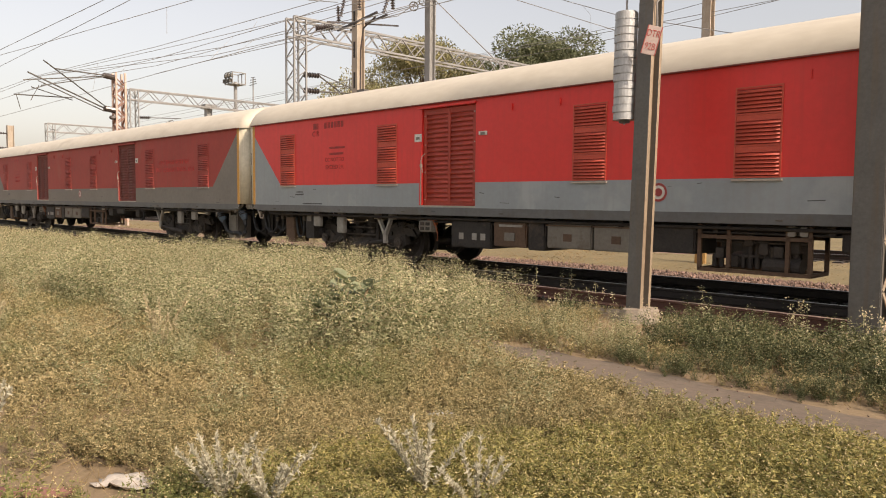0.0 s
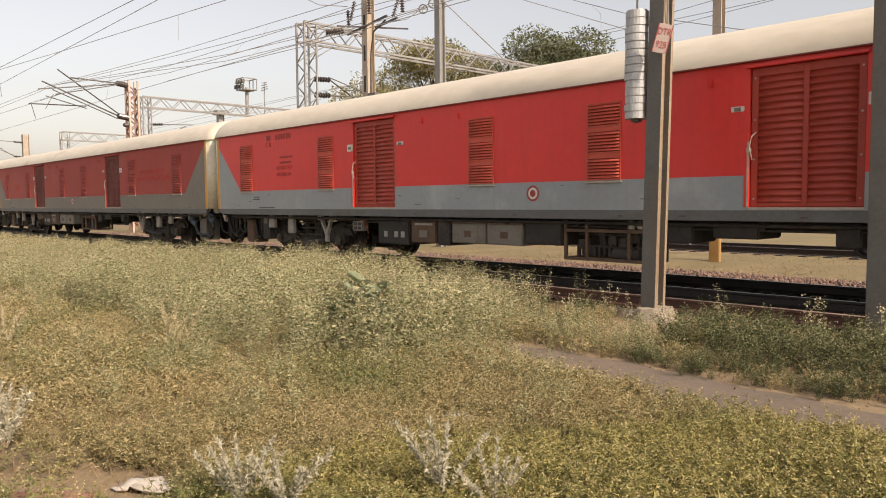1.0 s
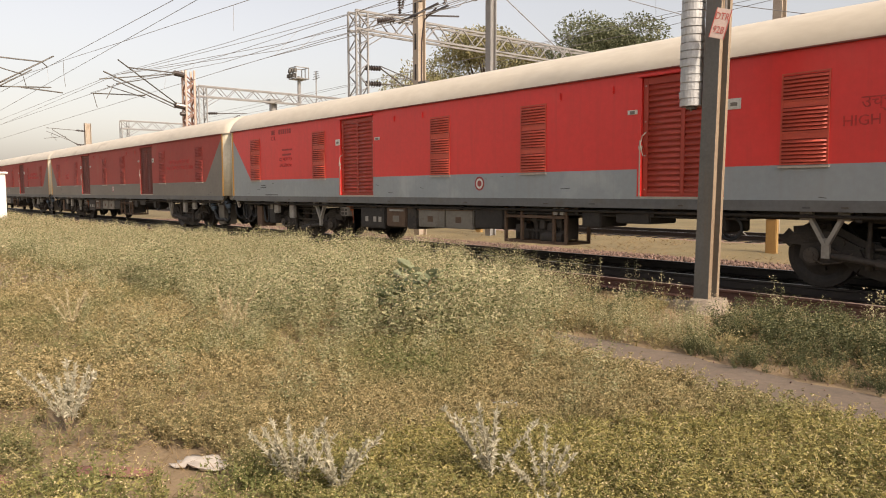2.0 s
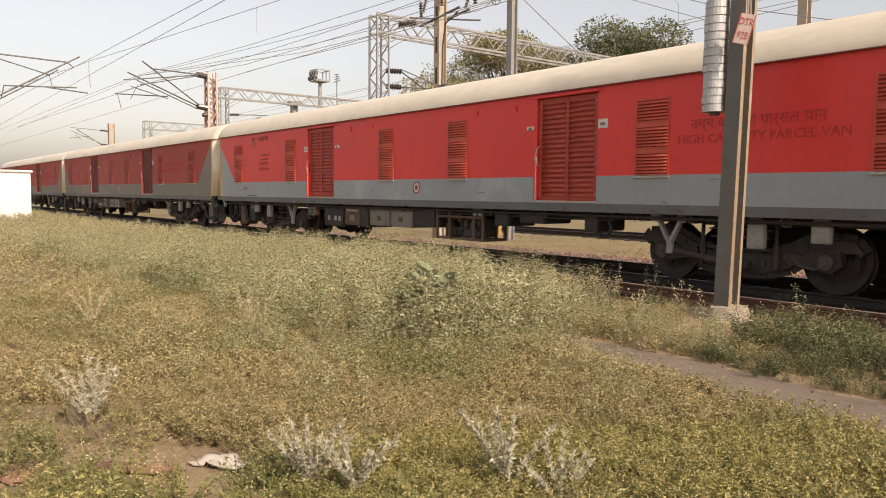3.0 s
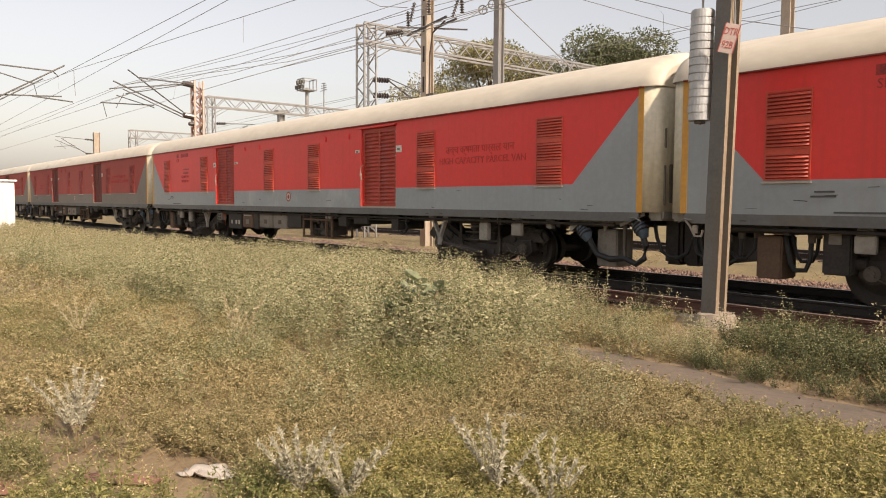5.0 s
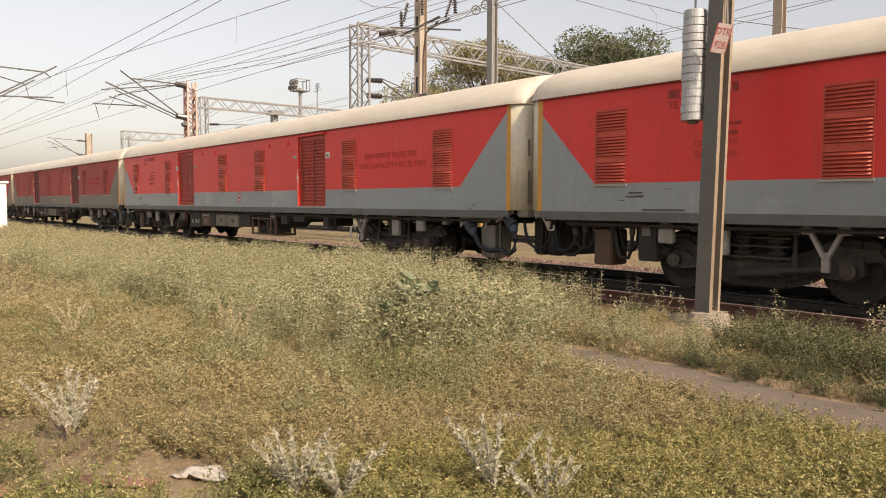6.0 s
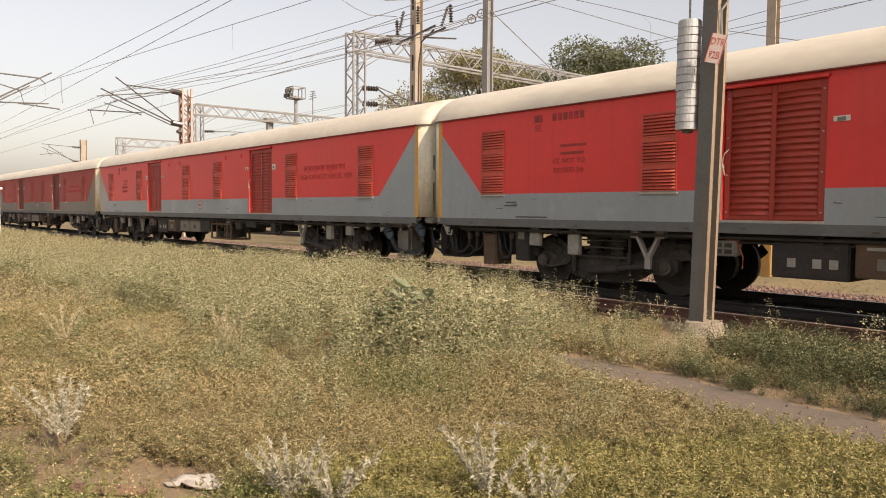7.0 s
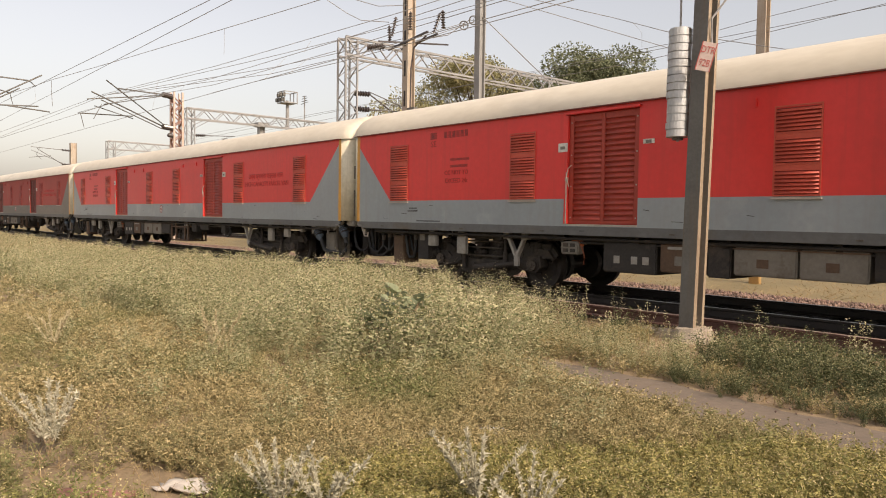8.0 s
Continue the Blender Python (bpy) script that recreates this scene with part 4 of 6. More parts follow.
    bogie(root, BODY - REAR, True)
    wheel = wheel_mesh()
    for x in (FRONT - 1.28, FRONT + 1.28, BODY - REAR - 1.28, BODY - REAR + 1.28):
        wheelset(root, x, wheel)
    equipment(root)
    bm = B()
    for s in (-1, 1):
        box(bm, 0.2, BODY - 0.2, s * 1.35 - 0.01, s * 1.35 + 0.01, 1.1, 1.2)
    part("floor_edge", bm, UNDER, root)
    return tagged(root, "faded red and grey parcel van with dusty cream roof", "railway coach", "parcel train")


coach = make_coach()
# the lead coach's left end at each moment
TRAIN = [(0.0, -16.66), (0.5, -17.94), (1.0, -19.22), (1.5, -20.49), (2.0, -21.78), (3.5, -25.80), (4.0, -27.13), (5.5, -31.25), (6.0, -32.62), (6.5, -33.90), (7.0, -35.23), (7.5, -36.55), (8.0, -37.86)]
coaches = [coach] + [copy_thing(coach, pose(0, 0, 0)) for i in range(3)]
OFFSETS = [0.0, PITCH, -PITCH, -2 * PITCH]
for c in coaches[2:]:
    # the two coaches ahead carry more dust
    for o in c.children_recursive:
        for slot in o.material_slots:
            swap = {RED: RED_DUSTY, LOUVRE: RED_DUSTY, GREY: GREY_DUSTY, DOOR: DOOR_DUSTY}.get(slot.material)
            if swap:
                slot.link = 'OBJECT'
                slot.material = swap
    tagged(c, "dust-dulled red and grey parcel van with cream roof")
painted_words("SE", 0.17, INK2, coaches[1], 2.72, 2.79)
painted_words("C R", 0.17, INK2, coaches[0], 2.72, 2.79)

# ---- masts and overhead line ----
def h_mast(bm, x, y, z0, z1, w, d, t=0.02, lean=(0, 0)):
    """An H-section post: flanges face -y and +y."""
    a, b, c = w / 2, d / 2, t / 2
    sec = [(-a, -b), (a, -b), (a, -b + t), (c, -b + t), (c, b - t), (a, b - t), (a, b), (-a, b), (-a, b - t), (-c, b - t), (-c, -b + t), (-a, -b + t)]
    lo = [bm.verts.new((x + p, y + q, z0)) for p, q in sec]
    hi = [bm.verts.new((x + p + lean[0] * (z1 - z0), y + q + lean[1] * (z1 - z0), z1)) for p, q in sec]
    bm.faces.new(lo[::-1]); bm.faces.new(hi)
    for k in range(len(sec)):
        m = (k + 1) % len(sec)
        bm.faces.new((lo[k], lo[m], hi[m], hi[k]))
    return bm


def counterweight_mast():
    root = new("catenary_mast")
    x, y = -5.10, 8.72
    bm = B(); h_mast(bm, 0, 0, -0.3, 8.2, 0.205, 0.26, 0.055, (0.013, 0.017))
    bm.normal_update()
    # x-facing faces take a lighter brown: sun on them is put into the colour
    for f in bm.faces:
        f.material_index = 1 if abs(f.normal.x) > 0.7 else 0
    part("post", bm, [STEEL_DARK, STEEL_SUNLIT], root, "weathered grey steel H-section post, slightly leaning")
    bm = B()
    rng = random.Random(1)
    r = bmesh.ops.create_cone(bm, cap_ends=True, segments=18, radius1=0.33, radius2=0.22, depth=0.30, matrix=Matrix.Translation((0.08, -0.08, GZ + 0.04)))
    for v in bm.verts: v.co += Vector((rng.uniform(-0.03, 0.03), rng.uniform(-0.03, 0.03), rng.uniform(-0.02, 0.02)))
    box(bm, -0.75, -0.05, -0.12, 0.2, GZ - 0.1, GZ + 0.10, 0.03)
    part("footing", bm, CONCRETE, root, "rough pale concrete footing")
    # weights
    wx, wy, zb = -0.255, -0.02, 2.40
    for k in range(14):
        z0 = zb + k * 0.10
        hh = 0.097
        bm = B()
        rr = 0.148 + 0.004 * rng.random()
        bmesh.ops.create_cone(bm, cap_ends=True, segments=24, radius1=rr, radius2=rr, depth=hh - 0.012, matrix=Matrix.Translation((wx + rng.uniform(-0.006, 0.006), wy + rng.uniform(-0.006, 0.006), z0 + hh / 2)))
        bmesh.ops.create_cone(bm, cap_ends=False, segments=24, radius1=rr - 0.012, radius2=rr - 0.012, depth=0.02, matrix=Matrix.Translation((wx, wy, z0 + hh)))
        part("weight", bm, ZINC, root, "round grey tensioning weight", smooth=False)
    bm = B(); rod(bm, (wx, wy, zb - 0.05), (wx, wy, 8.0), 0.014); part("weight_rod", bm, WIRE, root)
    bm = B(); rod(bm, (wx, wy, zb - 0.03), (wx, wy, zb), 0.07, 12); part("weight_seat", bm, STEEL_DARK, root)
    bm = B(); box(bm, wx, 0, -0.02, 0.02, 4.6, 4.64); part("weight_guide", bm, STEEL_DARK, root)
    bm = B(); tube(bm, [(0.18, 0.0, 3.55), (0.2, -0.05, 3.85), (0.5, 0.2, 4.4), (0.9, 0.5, 5.0)], 0.014); part("stay_wire", bm, WIRE, root)
    # plate
    e = new("number_plate"); e.parent = root
    bm = B(); box(bm, -0.135, 0.135, -0.006, 0.006, -0.19, 0.19, 0.004)
    me = to_mesh("plate", bm, SIGNBOARD)
    e.matrix_basis = pose(0.20, -0.16, 3.36, 0, 15, 28) @ Matrix.Diagonal((0.66, 1, 0.95, 1))
    ob = new("plate", me); ob.parent = e
    for text, z in (("DTR", 0.085), ("92B", -0.085)):
        me = lettering(text, 0.13, 0.002); me.materials.append(SIGNRED)
        o = new("plate_lettering", me); o.parent = e; o.location = (0, -0.009, z)
    for k in (-1, 1):
        bm = B(); box(bm, k * 0.13 - 0.008, k * 0.13 + 0.008, -0.010, 0.0, -0.19, 0.19); o = part("plate_border", bm, SIGNRED, e)
    root.location = (x, y, 0)
    tagged(root, "steel overhead-line mast with stacked tension weights and number plate", "mast")


def lattice_mast(name, x, y, z1, w, mat, label, rz=0, d=None, z0=-0.4, pitch=0.45, leg=0.07):
    """Four corner angles with zigzag lacing on each side."""
    root = new(name)
    d = d or w
    for sx in (-1, 1):
        for sy in (-1, 1):
            bm = B(); box(bm, sx * w / 2 - leg / 2, sx * w / 2 + leg / 2, sy * d / 2 - leg / 2, sy * d / 2 + leg / 2, z0, z1)
            part("corner_angle", bm, mat, root)
    slopes = {}
    for a in (-1, 1):
        bm = B(); bar(bm, (-a * w / 2, 0, 0), (a * w / 2, 0, pitch), leg * 0.75, leg * 0.5); slopes[0, a] = to_mesh("lacing_bar", bm, RUST_LACING)
        bm = B(); bar(bm, (0, -a * d / 2, 0), (0, a * d / 2, pitch), leg * 0.75, leg * 0.5); slopes[1, a] = to_mesh("lacing_bar", bm, RUST_LACING)
    for s in (-1, 1):
        for axis in (0, 1):
            z, k = z0 + 0.4, 0
            while z + pitch < z1:
                ob = new("lacing_bar", slopes[axis, 1 if k % 2 else -1]); ob.parent = root
                ob.location = (s * w / 2, 0, z) if axis else (0, s * d / 2, z)
                z += pitch; k += 1
    root.matrix_basis = pose(x, y, 0, 0, 0, rz)
    return tagged(root, label, "mast")


def channel_mast():
    """Two broad channels joined by lacing, close to the track."""
    root = new("catenary_mast")
    for s in (-1, 1):
        bm = B()
        box(bm, -0.155, 0.155, s * 0.20 - 0.008, s * 0.20 + 0.008, -0.4, 9, 0.003)
        for k in (-1, 1):
            box(bm, k * 0.155 - 0.008, k * 0.155 + 0.008, *sorted((s * 0.192, s * 0.13)), -0.4, 9)
        part("channel", bm, STEEL_DARK, root, "broad grey steel channel")
    for k in (-1, 1):
        z, i = -0.2, 0
        while z < 8.6:
            a = 0.15 if i % 2 else -0.15
            bm = B(); bar(bm, (k * 0.166, a, z), (k * 0.166, -a, z + 0.28), 0.012, 0.05); z += 0.28; i += 1
            # cream here puts sunlight on the x sides into the lacing's colour
            part("lacing_bar", bm, STEEL_CREAM, root)
    bm = B(); box(bm, -0.32, 0.32, -0.38, 0.38, GZ - 0.2, GZ + 0.06, 0.03); part("footing", bm, CONCRETE, root)
    root.matrix_basis = pose(-2.53, 9.36, 0, 0, 0, 0)
    tagged(root, "broad laced steel channel mast beside the track", "mast")


def insulator(bm, p, q, r=0.09, n=7):
    """A ribbed insulator turned in one piece."""
    p, q = Vector(p), Vector(q)
    turn = (q - p).to_track_quat('Z', 'Y')
    prof = [(0.0, 0.35)]
    for k in range(n):
        prof += [((k + 0.08) / n, 0.36), ((k + 0.18) / n, 1.0), ((k + 0.62) / n, 0.5), ((k + 0.85) / n, 0.36)]
    prof.append((1.0, 0.35))
    rings = [[bm.verts.new(p.lerp(q, t) + turn @ Vector((r * f * math.cos(a), r * f * math.sin(a), 0))) for a in (2 * math.pi * k / 8 for k in range(8))] for t, f in prof]
    for a, b in zip(rings, rings[1:]):
        for k in range(8):
            bm.faces.new((a[k], a[(k + 1) % 8], b[(k + 1) % 8], b[k]))
    bm.faces.new(rings[0][::-1]); bm.faces.new(rings[-1])
    return bm


def switch_mast():
    """Slotted mast with cross arms and standing insulators."""
    root = new("switch_mast")
    bm = B(); h_mast(bm, 0, 0, -0.4, 11.5, 0.30, 0.34, 0.03)
    part("post", bm, STEEL_CREAM, root, "cream painted steel post")
    z = 1.0
    while z < 9.5:
        bm = B(); box(bm, -0.05, 0.05, -0.176, -0.168, z, z + 0.55); part("slot", bm, UNDER, root)
        z += 1.05
    z = 7.45
    bm = B()
    bar(bm, (-0.9, -0.22, z - 0.15), (1.3, -0.22, z + 0.12), 0.06, 0.06); bar(bm, (-0.7, 0.22, z - 0.1), (1.3, 0.22, z + 0.12), 0.06, 0.06)
    bar(bm, (-0.6, -0.9, z + 0.0), (0.4, 1.5, z + 0.1), 0.05, 0.05)
    tube(bm, [(1.2, -0.2, z), (0.6, -0.25, z - 0.3), (0.45, -0.25, z - 1.0), (0.42, -0.25, z - 3)], 0.03)
    part("cross_arm", bm, INSULATOR, root)
    for dx, dy, dz, hx in ((-0.85, -0.2, 0.1, -0.05), (-0.35, -0.5, 0.2, 0.25), (0.32, -0.2, 0.35, 0.0), (0.75, 0.5, 0.3, 0.35), (1.15, 0.6, 0.4, -0.05)):
        bm = B(); insulator(bm, (dx, dy, z + dz), (dx + hx, dy, z + dz + 0.62), 0.085)
        part("insulator", bm, INSULATOR, root, "brown ribbed insulator")
    bm = B(); insulator(bm, (-1.25, -0.9, z - 0.12), (-0.75, -0.5, z - 0.10), 0.13); part("insulator", bm, INSULATOR, root, "brown ribbed insulator")
    bm = B(); rod(bm, (-0.2, -0.2, 4.9), (0.55, -0.2, 5.0), 0.05); box(bm, 0.3, 0.7, -0.3, -0.1, 4.9, 5.1); part("operating_rod", bm, STEEL_DARK, root)
    root.matrix_basis = pose(-20.75, 16.32, 0)
    tagged(root, "cream steel mast with cross arms and brown insulators", "mast")


def plain_mast(x, y, w, mat, label, z1=13.0):
    root = new("catenary_mast")
    bm = B(); h_mast(bm, 0, 0, -0.4, z1, w, w * 1.1, 0.04); part("post", bm, mat, root)
    root.location = (x, y, 0)
    return tagged(root, label, "mast")


def truss(bm, x, y0, y1, z0, z1, w, step, c=0.09):
    for zz in (z0, z1):
        for s in (-1, 1):
            box(bm, x + s * w / 2 - c / 2, x + s * w / 2 + c / 2, y0, y1, zz - c / 2, zz + c / 2)
    y, k = y0, 0
    while y < y1 - 0.01:
        yn = min(y + step, y1)
        for s in (-1, 1):
            a, b = (z0, z1) if k % 2 else (z1, z0)
            bar(bm, (x + s * w / 2, y, a), (x + s * w / 2, yn, b), c * 0.7, c * 0.5)
        bar(bm, (x - w / 2, y, z1), (x + w / 2, yn, z1), c * 0.6, c * 0.5)
        y, k = yn, k + 1
    return bm


def portal(x, y0, y1, ztop, depth, w, mat, label, slope=0.0):
    root = new("portal_gantry")
    for yy in (y0, y1):
        bm = B()
        c = 0.07
        for sx in (-1, 1):
            for sy in (-1, 1):
                box(bm, x + sx * w / 2 - c / 2, x + sx * w / 2 + c / 2, yy + sy * w / 2 - c / 2, yy + sy * w / 2 + c / 2, -0.4, ztop)
        z, k = 0.0, 0
        while z < ztop - 0.5:
            a = 1 if k % 2 else -1
            for s in (-1, 1):
                bar(bm, (x + s * w / 2, yy - a * w / 2, z), (x + s * w / 2, yy + a * w / 2, z + 0.5), 0.045, 0.03)
                bar(bm, (x - a * w / 2, yy + s * w / 2, z), (x + a * w / 2, yy + s * w / 2, z + 0.5), 0.045, 0.03)
            z += 0.5; k += 1
        part("leg", bm, mat, root)
    bm = B(); truss(bm, x, y0 - w / 2, y1, ztop - depth, ztop, w, depth)
    part("beam", bm, mat, root)
    bm = B()
    for k in range(3):
        bar(bm, (x - w / 2, y0 + w / 2, ztop - depth - 0.2 - 0.3 * k), (x - w / 2, y0 + w / 2 + 0.5 + 0.4 * k, ztop - depth), 0.05, 0.04)
    part("knee_brace", bm, mat, root)
    return tagged(root, label, "gantry")


def cantilever(root, x, y, z, reach, lift=1.5, sign=-1):
    """Bracket tubes reaching out across the track from a mast, with insulators at the mast. Coordinates in the mast's space."""
    def at(dy): return y + sign * dy
    tubes = [((x, at(0.9), z), (x - 0.3, at(reach), z + lift), 0.035), ((x, at(0.9), z + lift), (x - 0.2, at(reach + 0.6), z + lift + 0.15), 0.03),
             ((x, at(0.9), z + 0.1), (x + 0.3, at(reach + 0.7), z + lift * 0.85), 0.025), ((x - 0.1, at(reach * 0.6), z + lift * 0.55), (x - 0.1, at(reach * 1.25), z + lift * 0.35), 0.025)]
    for p, q, r in tubes:
        bm = B(); rod(bm, p, q, r); part("bracket_tube", bm, STEEL_DARK, root)
    bm = B(); tube(bm, [(x - 0.1, at(reach * 0.95), z + lift), (x, at(reach * 1.05), z + lift * 0.6), (x, at(reach * 0.9), z + lift * 0.25)], 0.02); part("steady_arm", bm, STEEL_DARK, root)
    for zz in (z, z + lift):
        bm = B(); insulator(bm, (x, at(0.1), zz - 0.05), (x, at(0.95), zz), 0.13, 6); part("insulator", bm, INSULATOR, root, "brown ribbed insulator")


def wires():
    """Contact wires, carriers and slack leads of the overhead line."""
    def line(pts, r=0.010, label="dark overhead wire along the tracks"):
        bm = B(); tube(bm, pts, r, 5)
        return tagged(part("overhead_wire", bm, WIRE), label, "wire", "overhead wires")
    def through2(a, b, x0, x1):
        a, b = Vector(a), Vector(b)
        return line([a + (b - a) * ((x - a.x) / (b.x - a.x)) for x in (x0, x1)])
    def dropper(wire, p, q):
        bm = B(); tube(bm, [p, q], 0.005, 5)
        part("dropper", bm, WIRE, wire)
    # over the near siding
    through2((-34.5, 8.06, 6.9), (-19, 8.19, 6.9), -150, 8)
    through2((-53, 9.5, 6.9), (-18.4, 8.61, 6.9), -120, 8)
    carrier = line([(-4, 11.7, 6.9), (-18.63, 10.08, 6.9), (-29.24, 8.88, 6.9), (-35.0, 8.2, 6.92), (-37.1, 8.02, 6.9), (-60, 6.0, 7.1)])
    dropper(carrier, (-21.44, 9.78, 6.9), (-21.46, 9.78, 6.15))
    dropper(carrier, (-37.1, 8.02, 6.9), (-36.96, 8.02, 6.26))
    line([(-35.0, 8.2, 6.92), (-35.4, 8.3, 6.4), (-35.64, 8.4, 5.9)], 0.010, "slack jumper wire between carriers")
    # over the train's track
    upper = line([(-2, 12.75, 6.95), (-16.54, 12.5, 6.9), (-27.02, 11.92, 6.88), (-37.48, 10.95, 6.9), (-75, 10.4, 6.7), (-140, 11, 6.9)])
    line([(-2, 14.2, 7.0), (-15.73, 13.45, 6.9), (-23.9, 12.63, 6.88), (-37.57, 11.1, 6.9), (-80, 11.6, 6.8)])
    lower = line([(-4, 12.1, 6.6), (-18.82, 12.15, 6.5), (-27.14, 11.94, 6.46), (-35.75, 11.32, 6.5), (-41.32, 10.9, 6.42)])
    second = line([(-6, 12.2, 6.3), (-18.74, 12.1, 6.2), (-27.01, 11.88, 6.18), (-33.68, 10.66, 6.2), (-63, 9.7, 6.0)])
    line([(6, 11.3, 5.6), (-17.38, 11.21, 5.6), (-25.33, 11.14, 5.6), (-60, 11.2, 5.6), (-160, 11.4, 5.6)])
    line([(-4, 11.55, 5.6), (-17.75, 11.45, 5.6), (-21.93, 11.18, 5.6), (-25.4, 11.14, 5.61)])
    dropper(upper, (-20.9, 12.45, 6.89), (-20.9, 12.2, 6.5))
    dropper(lower, (-21.8, 12.1, 6.49), (-21.62, 11.2, 5.6))
    dropper(second, (-20.35, 12.05, 6.2), (-20.3, 11.3, 5.6))
    dropper(upper, (-31.5, 11.45, 6.89), (-31.5, 11.2, 5.6))
    dropper(lower, (-29.5, 11.8, 6.48), (-29.5, 11.55, 6.18))
    # behind the train
    line([(-60, 24.0, 7.5), (-13.49, 24.05, 7.64), (-4, 24.1, 7.75), (12, 24.1, 7.7)])
    line([(-60, 24.0, 6.9), (-16.4, 24.05, 7.31), (-11.75, 24.05, 7.52), (-4, 24.1, 8.0)])
    line([(-60, 24.0, 7.2), (-15.23, 24.05, 7.76), (-11.75, 24.05, 8.03), (-6, 24.1, 8.3)])
    line([(-19.07, 18.25, 9.2), (-13.42, 21.0, 6.85), (-11.75, 21.8, 6.0), (-6, 24.0, 4.6)], 0.012, "slack wire slung between masts")
    cross = line([(-20.6, 19.0, 10.0), (-15.49, 21.0, 8.18), (-13.33, 21.0, 7.31), (-9.61, 21.0, 6.18), (0, 21, 4.8)], 0.012, "slack wire slung between masts")
    dropper(cross, (-14.7, 21.0, 7.86), (-15.3, 22.4, 7.9)); dropper(cross, (-15.3, 22.4, 7.9), (-16.4, 24.05, 7.6))
    # slack leads to the switch mast's insulators
    line([(-20.9, 15.55, 8.05), (-21.79, 15.0, 8.18), (-22.67, 15.0, 8.59), (-24.2, 14.6, 9.6), (-26.5, 14.0, 12.0)], 0.014, "slack lead hanging from an insulator")
    line([(-20.6, 16.2, 8.7), (-21.6, 15.6, 8.75), (-22.8, 15.2, 9.2), (-25, 15, 10.4), (-27, 14.6, 12.0)], 0.014, "slack lead hanging from an insulator")
    line([(-19.4, 18.05, 8.35), (-19.9, 17.4, 7.75), (-20.6, 16.6, 7.55)], 0.014, "slack lead hanging from an insulator")
    line([(-19.15, 18.3, 8.45), (-16.69, 19.6, 5.7), (-14.2, 20.9, 2.9), (-11.6, 22.3, -0.2)], 0.02, "steel guy wire anchoring a mast")
    line([(-19.5, 17.9, 8.2), (-20.4, 16.7, 7.75), (-27, 14.4, 7.2), (-37.5, 11.1, 6.9)], 0.012, "slack wire slung between masts")
    line([(-19.5, 17.85, 8.1), (-20.4, 16.6, 7.55), (-27, 14.2, 6.9), (-37.5, 11.0, 6.88)], 0.012, "slack wire slung between masts")


def bracket_arms(root, at, tubes, knobs):
    """Bracket tubes and insulators in the place's coordinates, fixed to a mast that stands at the given spot."""
    o = Vector(at)
    for p, q, r in tubes:
        bm = B(); rod(bm, Vector(p) - o, Vector(q) - o, r, 6); part("bracket_tube", bm, STEEL_DARK, root)
    for p, q, r in knobs:
        bm = B(); insulator(bm, Vector(p) - o, Vector(q) - o, r, 6); part("insulator", bm, INSULATOR, root, "brown ribbed insulator")


def lamp_tower():
    root = new("flood_light_tower")
    bm = B(); rod(bm, (0, 0, -0.4), (0, 0, 15.2), 0.30, 10, 0.2); part("pole", bm, STEEL_PALE, root)
    bm = B(); box(bm, -0.7, 0.7, -0.7, 0.7, 14.8, 14.85); part("platform", bm, STEEL_PALE, root)
    for z in (14.9, 16.2):
        for a, b in (((-0.85, -0.85), (0.85, -0.85)), ((0.85, -0.85), (0.85, 0.85)), ((0.85, 0.85), (-0.85, 0.85)), ((-0.85, 0.85), (-0.85, -0.85))):
            bm = B(); bar(bm, (*a, z), (*b, z), 0.1, 0.1); part("guard_rail", bm, STEEL_PALE, root)
    for sx in (-0.85, 0, 0.85):
        for sy in (-0.85, 0.85):
            bm = B(); bar(bm, (sx, sy, 14.8), (sx, sy, 16.2), 0.09, 0.09); part("guard_post", bm, STEEL_PALE, root)
    for k in range(6):
        bm = B(); x = -0.95 + k * 0.33; box(bm, x, x + 0.30, -1.15, -0.80, 15.0 + 0.55 * (k % 2), 15.45 + 0.55 * (k % 2), 0.03); part("flood_light", bm, STEEL_DARK, root)
    root.location = (-80.9, 45.0, 0)
    tagged(root, "tall floodlight tower with a lamp platform", "light tower")
    root = new("antenna_pole")
    bm = B(); rod(bm, (0, 0, -0.4), (0, 0, 15.8), 0.08, 6); part("pole", bm, STEEL_PALE, root)
    bm = B()
    for k in range(4): bar(bm, (-0.8 + 0.1 * k, 0, 14.9 + 0.3 * k), (0.8 - 0.1 * k, 0, 15.0 + 0.25 * k), 0.06, 0.06)
    part("antenna", bm, STEEL_DARK, root)
    root.location = (-79.6, 46.6, 0)
    tagged(root, "thin pole with a small antenna", "pole")


counterweight_mast()
channel_mast()
switch_mast()
pulley_mast = plain_mast(-19.15, 18.25, 0.26, STEEL_PALE, "galvanised steel mast behind the train")
for dx, dy, z in ((-0.40, -0.42, 8.10), (-0.16, -0.18, 8.28)):
    bm = B()
    n = 14
    ring = [(dx + 0.64 * 0.15 * math.cos(a), dy + 0.77 * 0.15 * math.cos(a), z + 0.15 * math.sin(a)) for a in (2 * math.pi * k / n for k in range(n + 1))]
    tube(bm, ring, 0.022, 5)
    bar(bm, ring[0], ring[7], 0.02, 0.02); bar(bm, ring[3], ring[10], 0.02, 0.02)
    part("tension_pulley", bm, STEEL_DARK, pulley_mast, "spoked tension pulley wheel")
plain_mast(-11.75, 24.05, 0.30, STEEL_CREAM, "cream steel mast behind the train")
big_portal = portal(-28.05, 18.6, 38, 9.22, 0.78, 0.62, STEEL_PALE, "galvanised lattice portal gantry over the tracks")
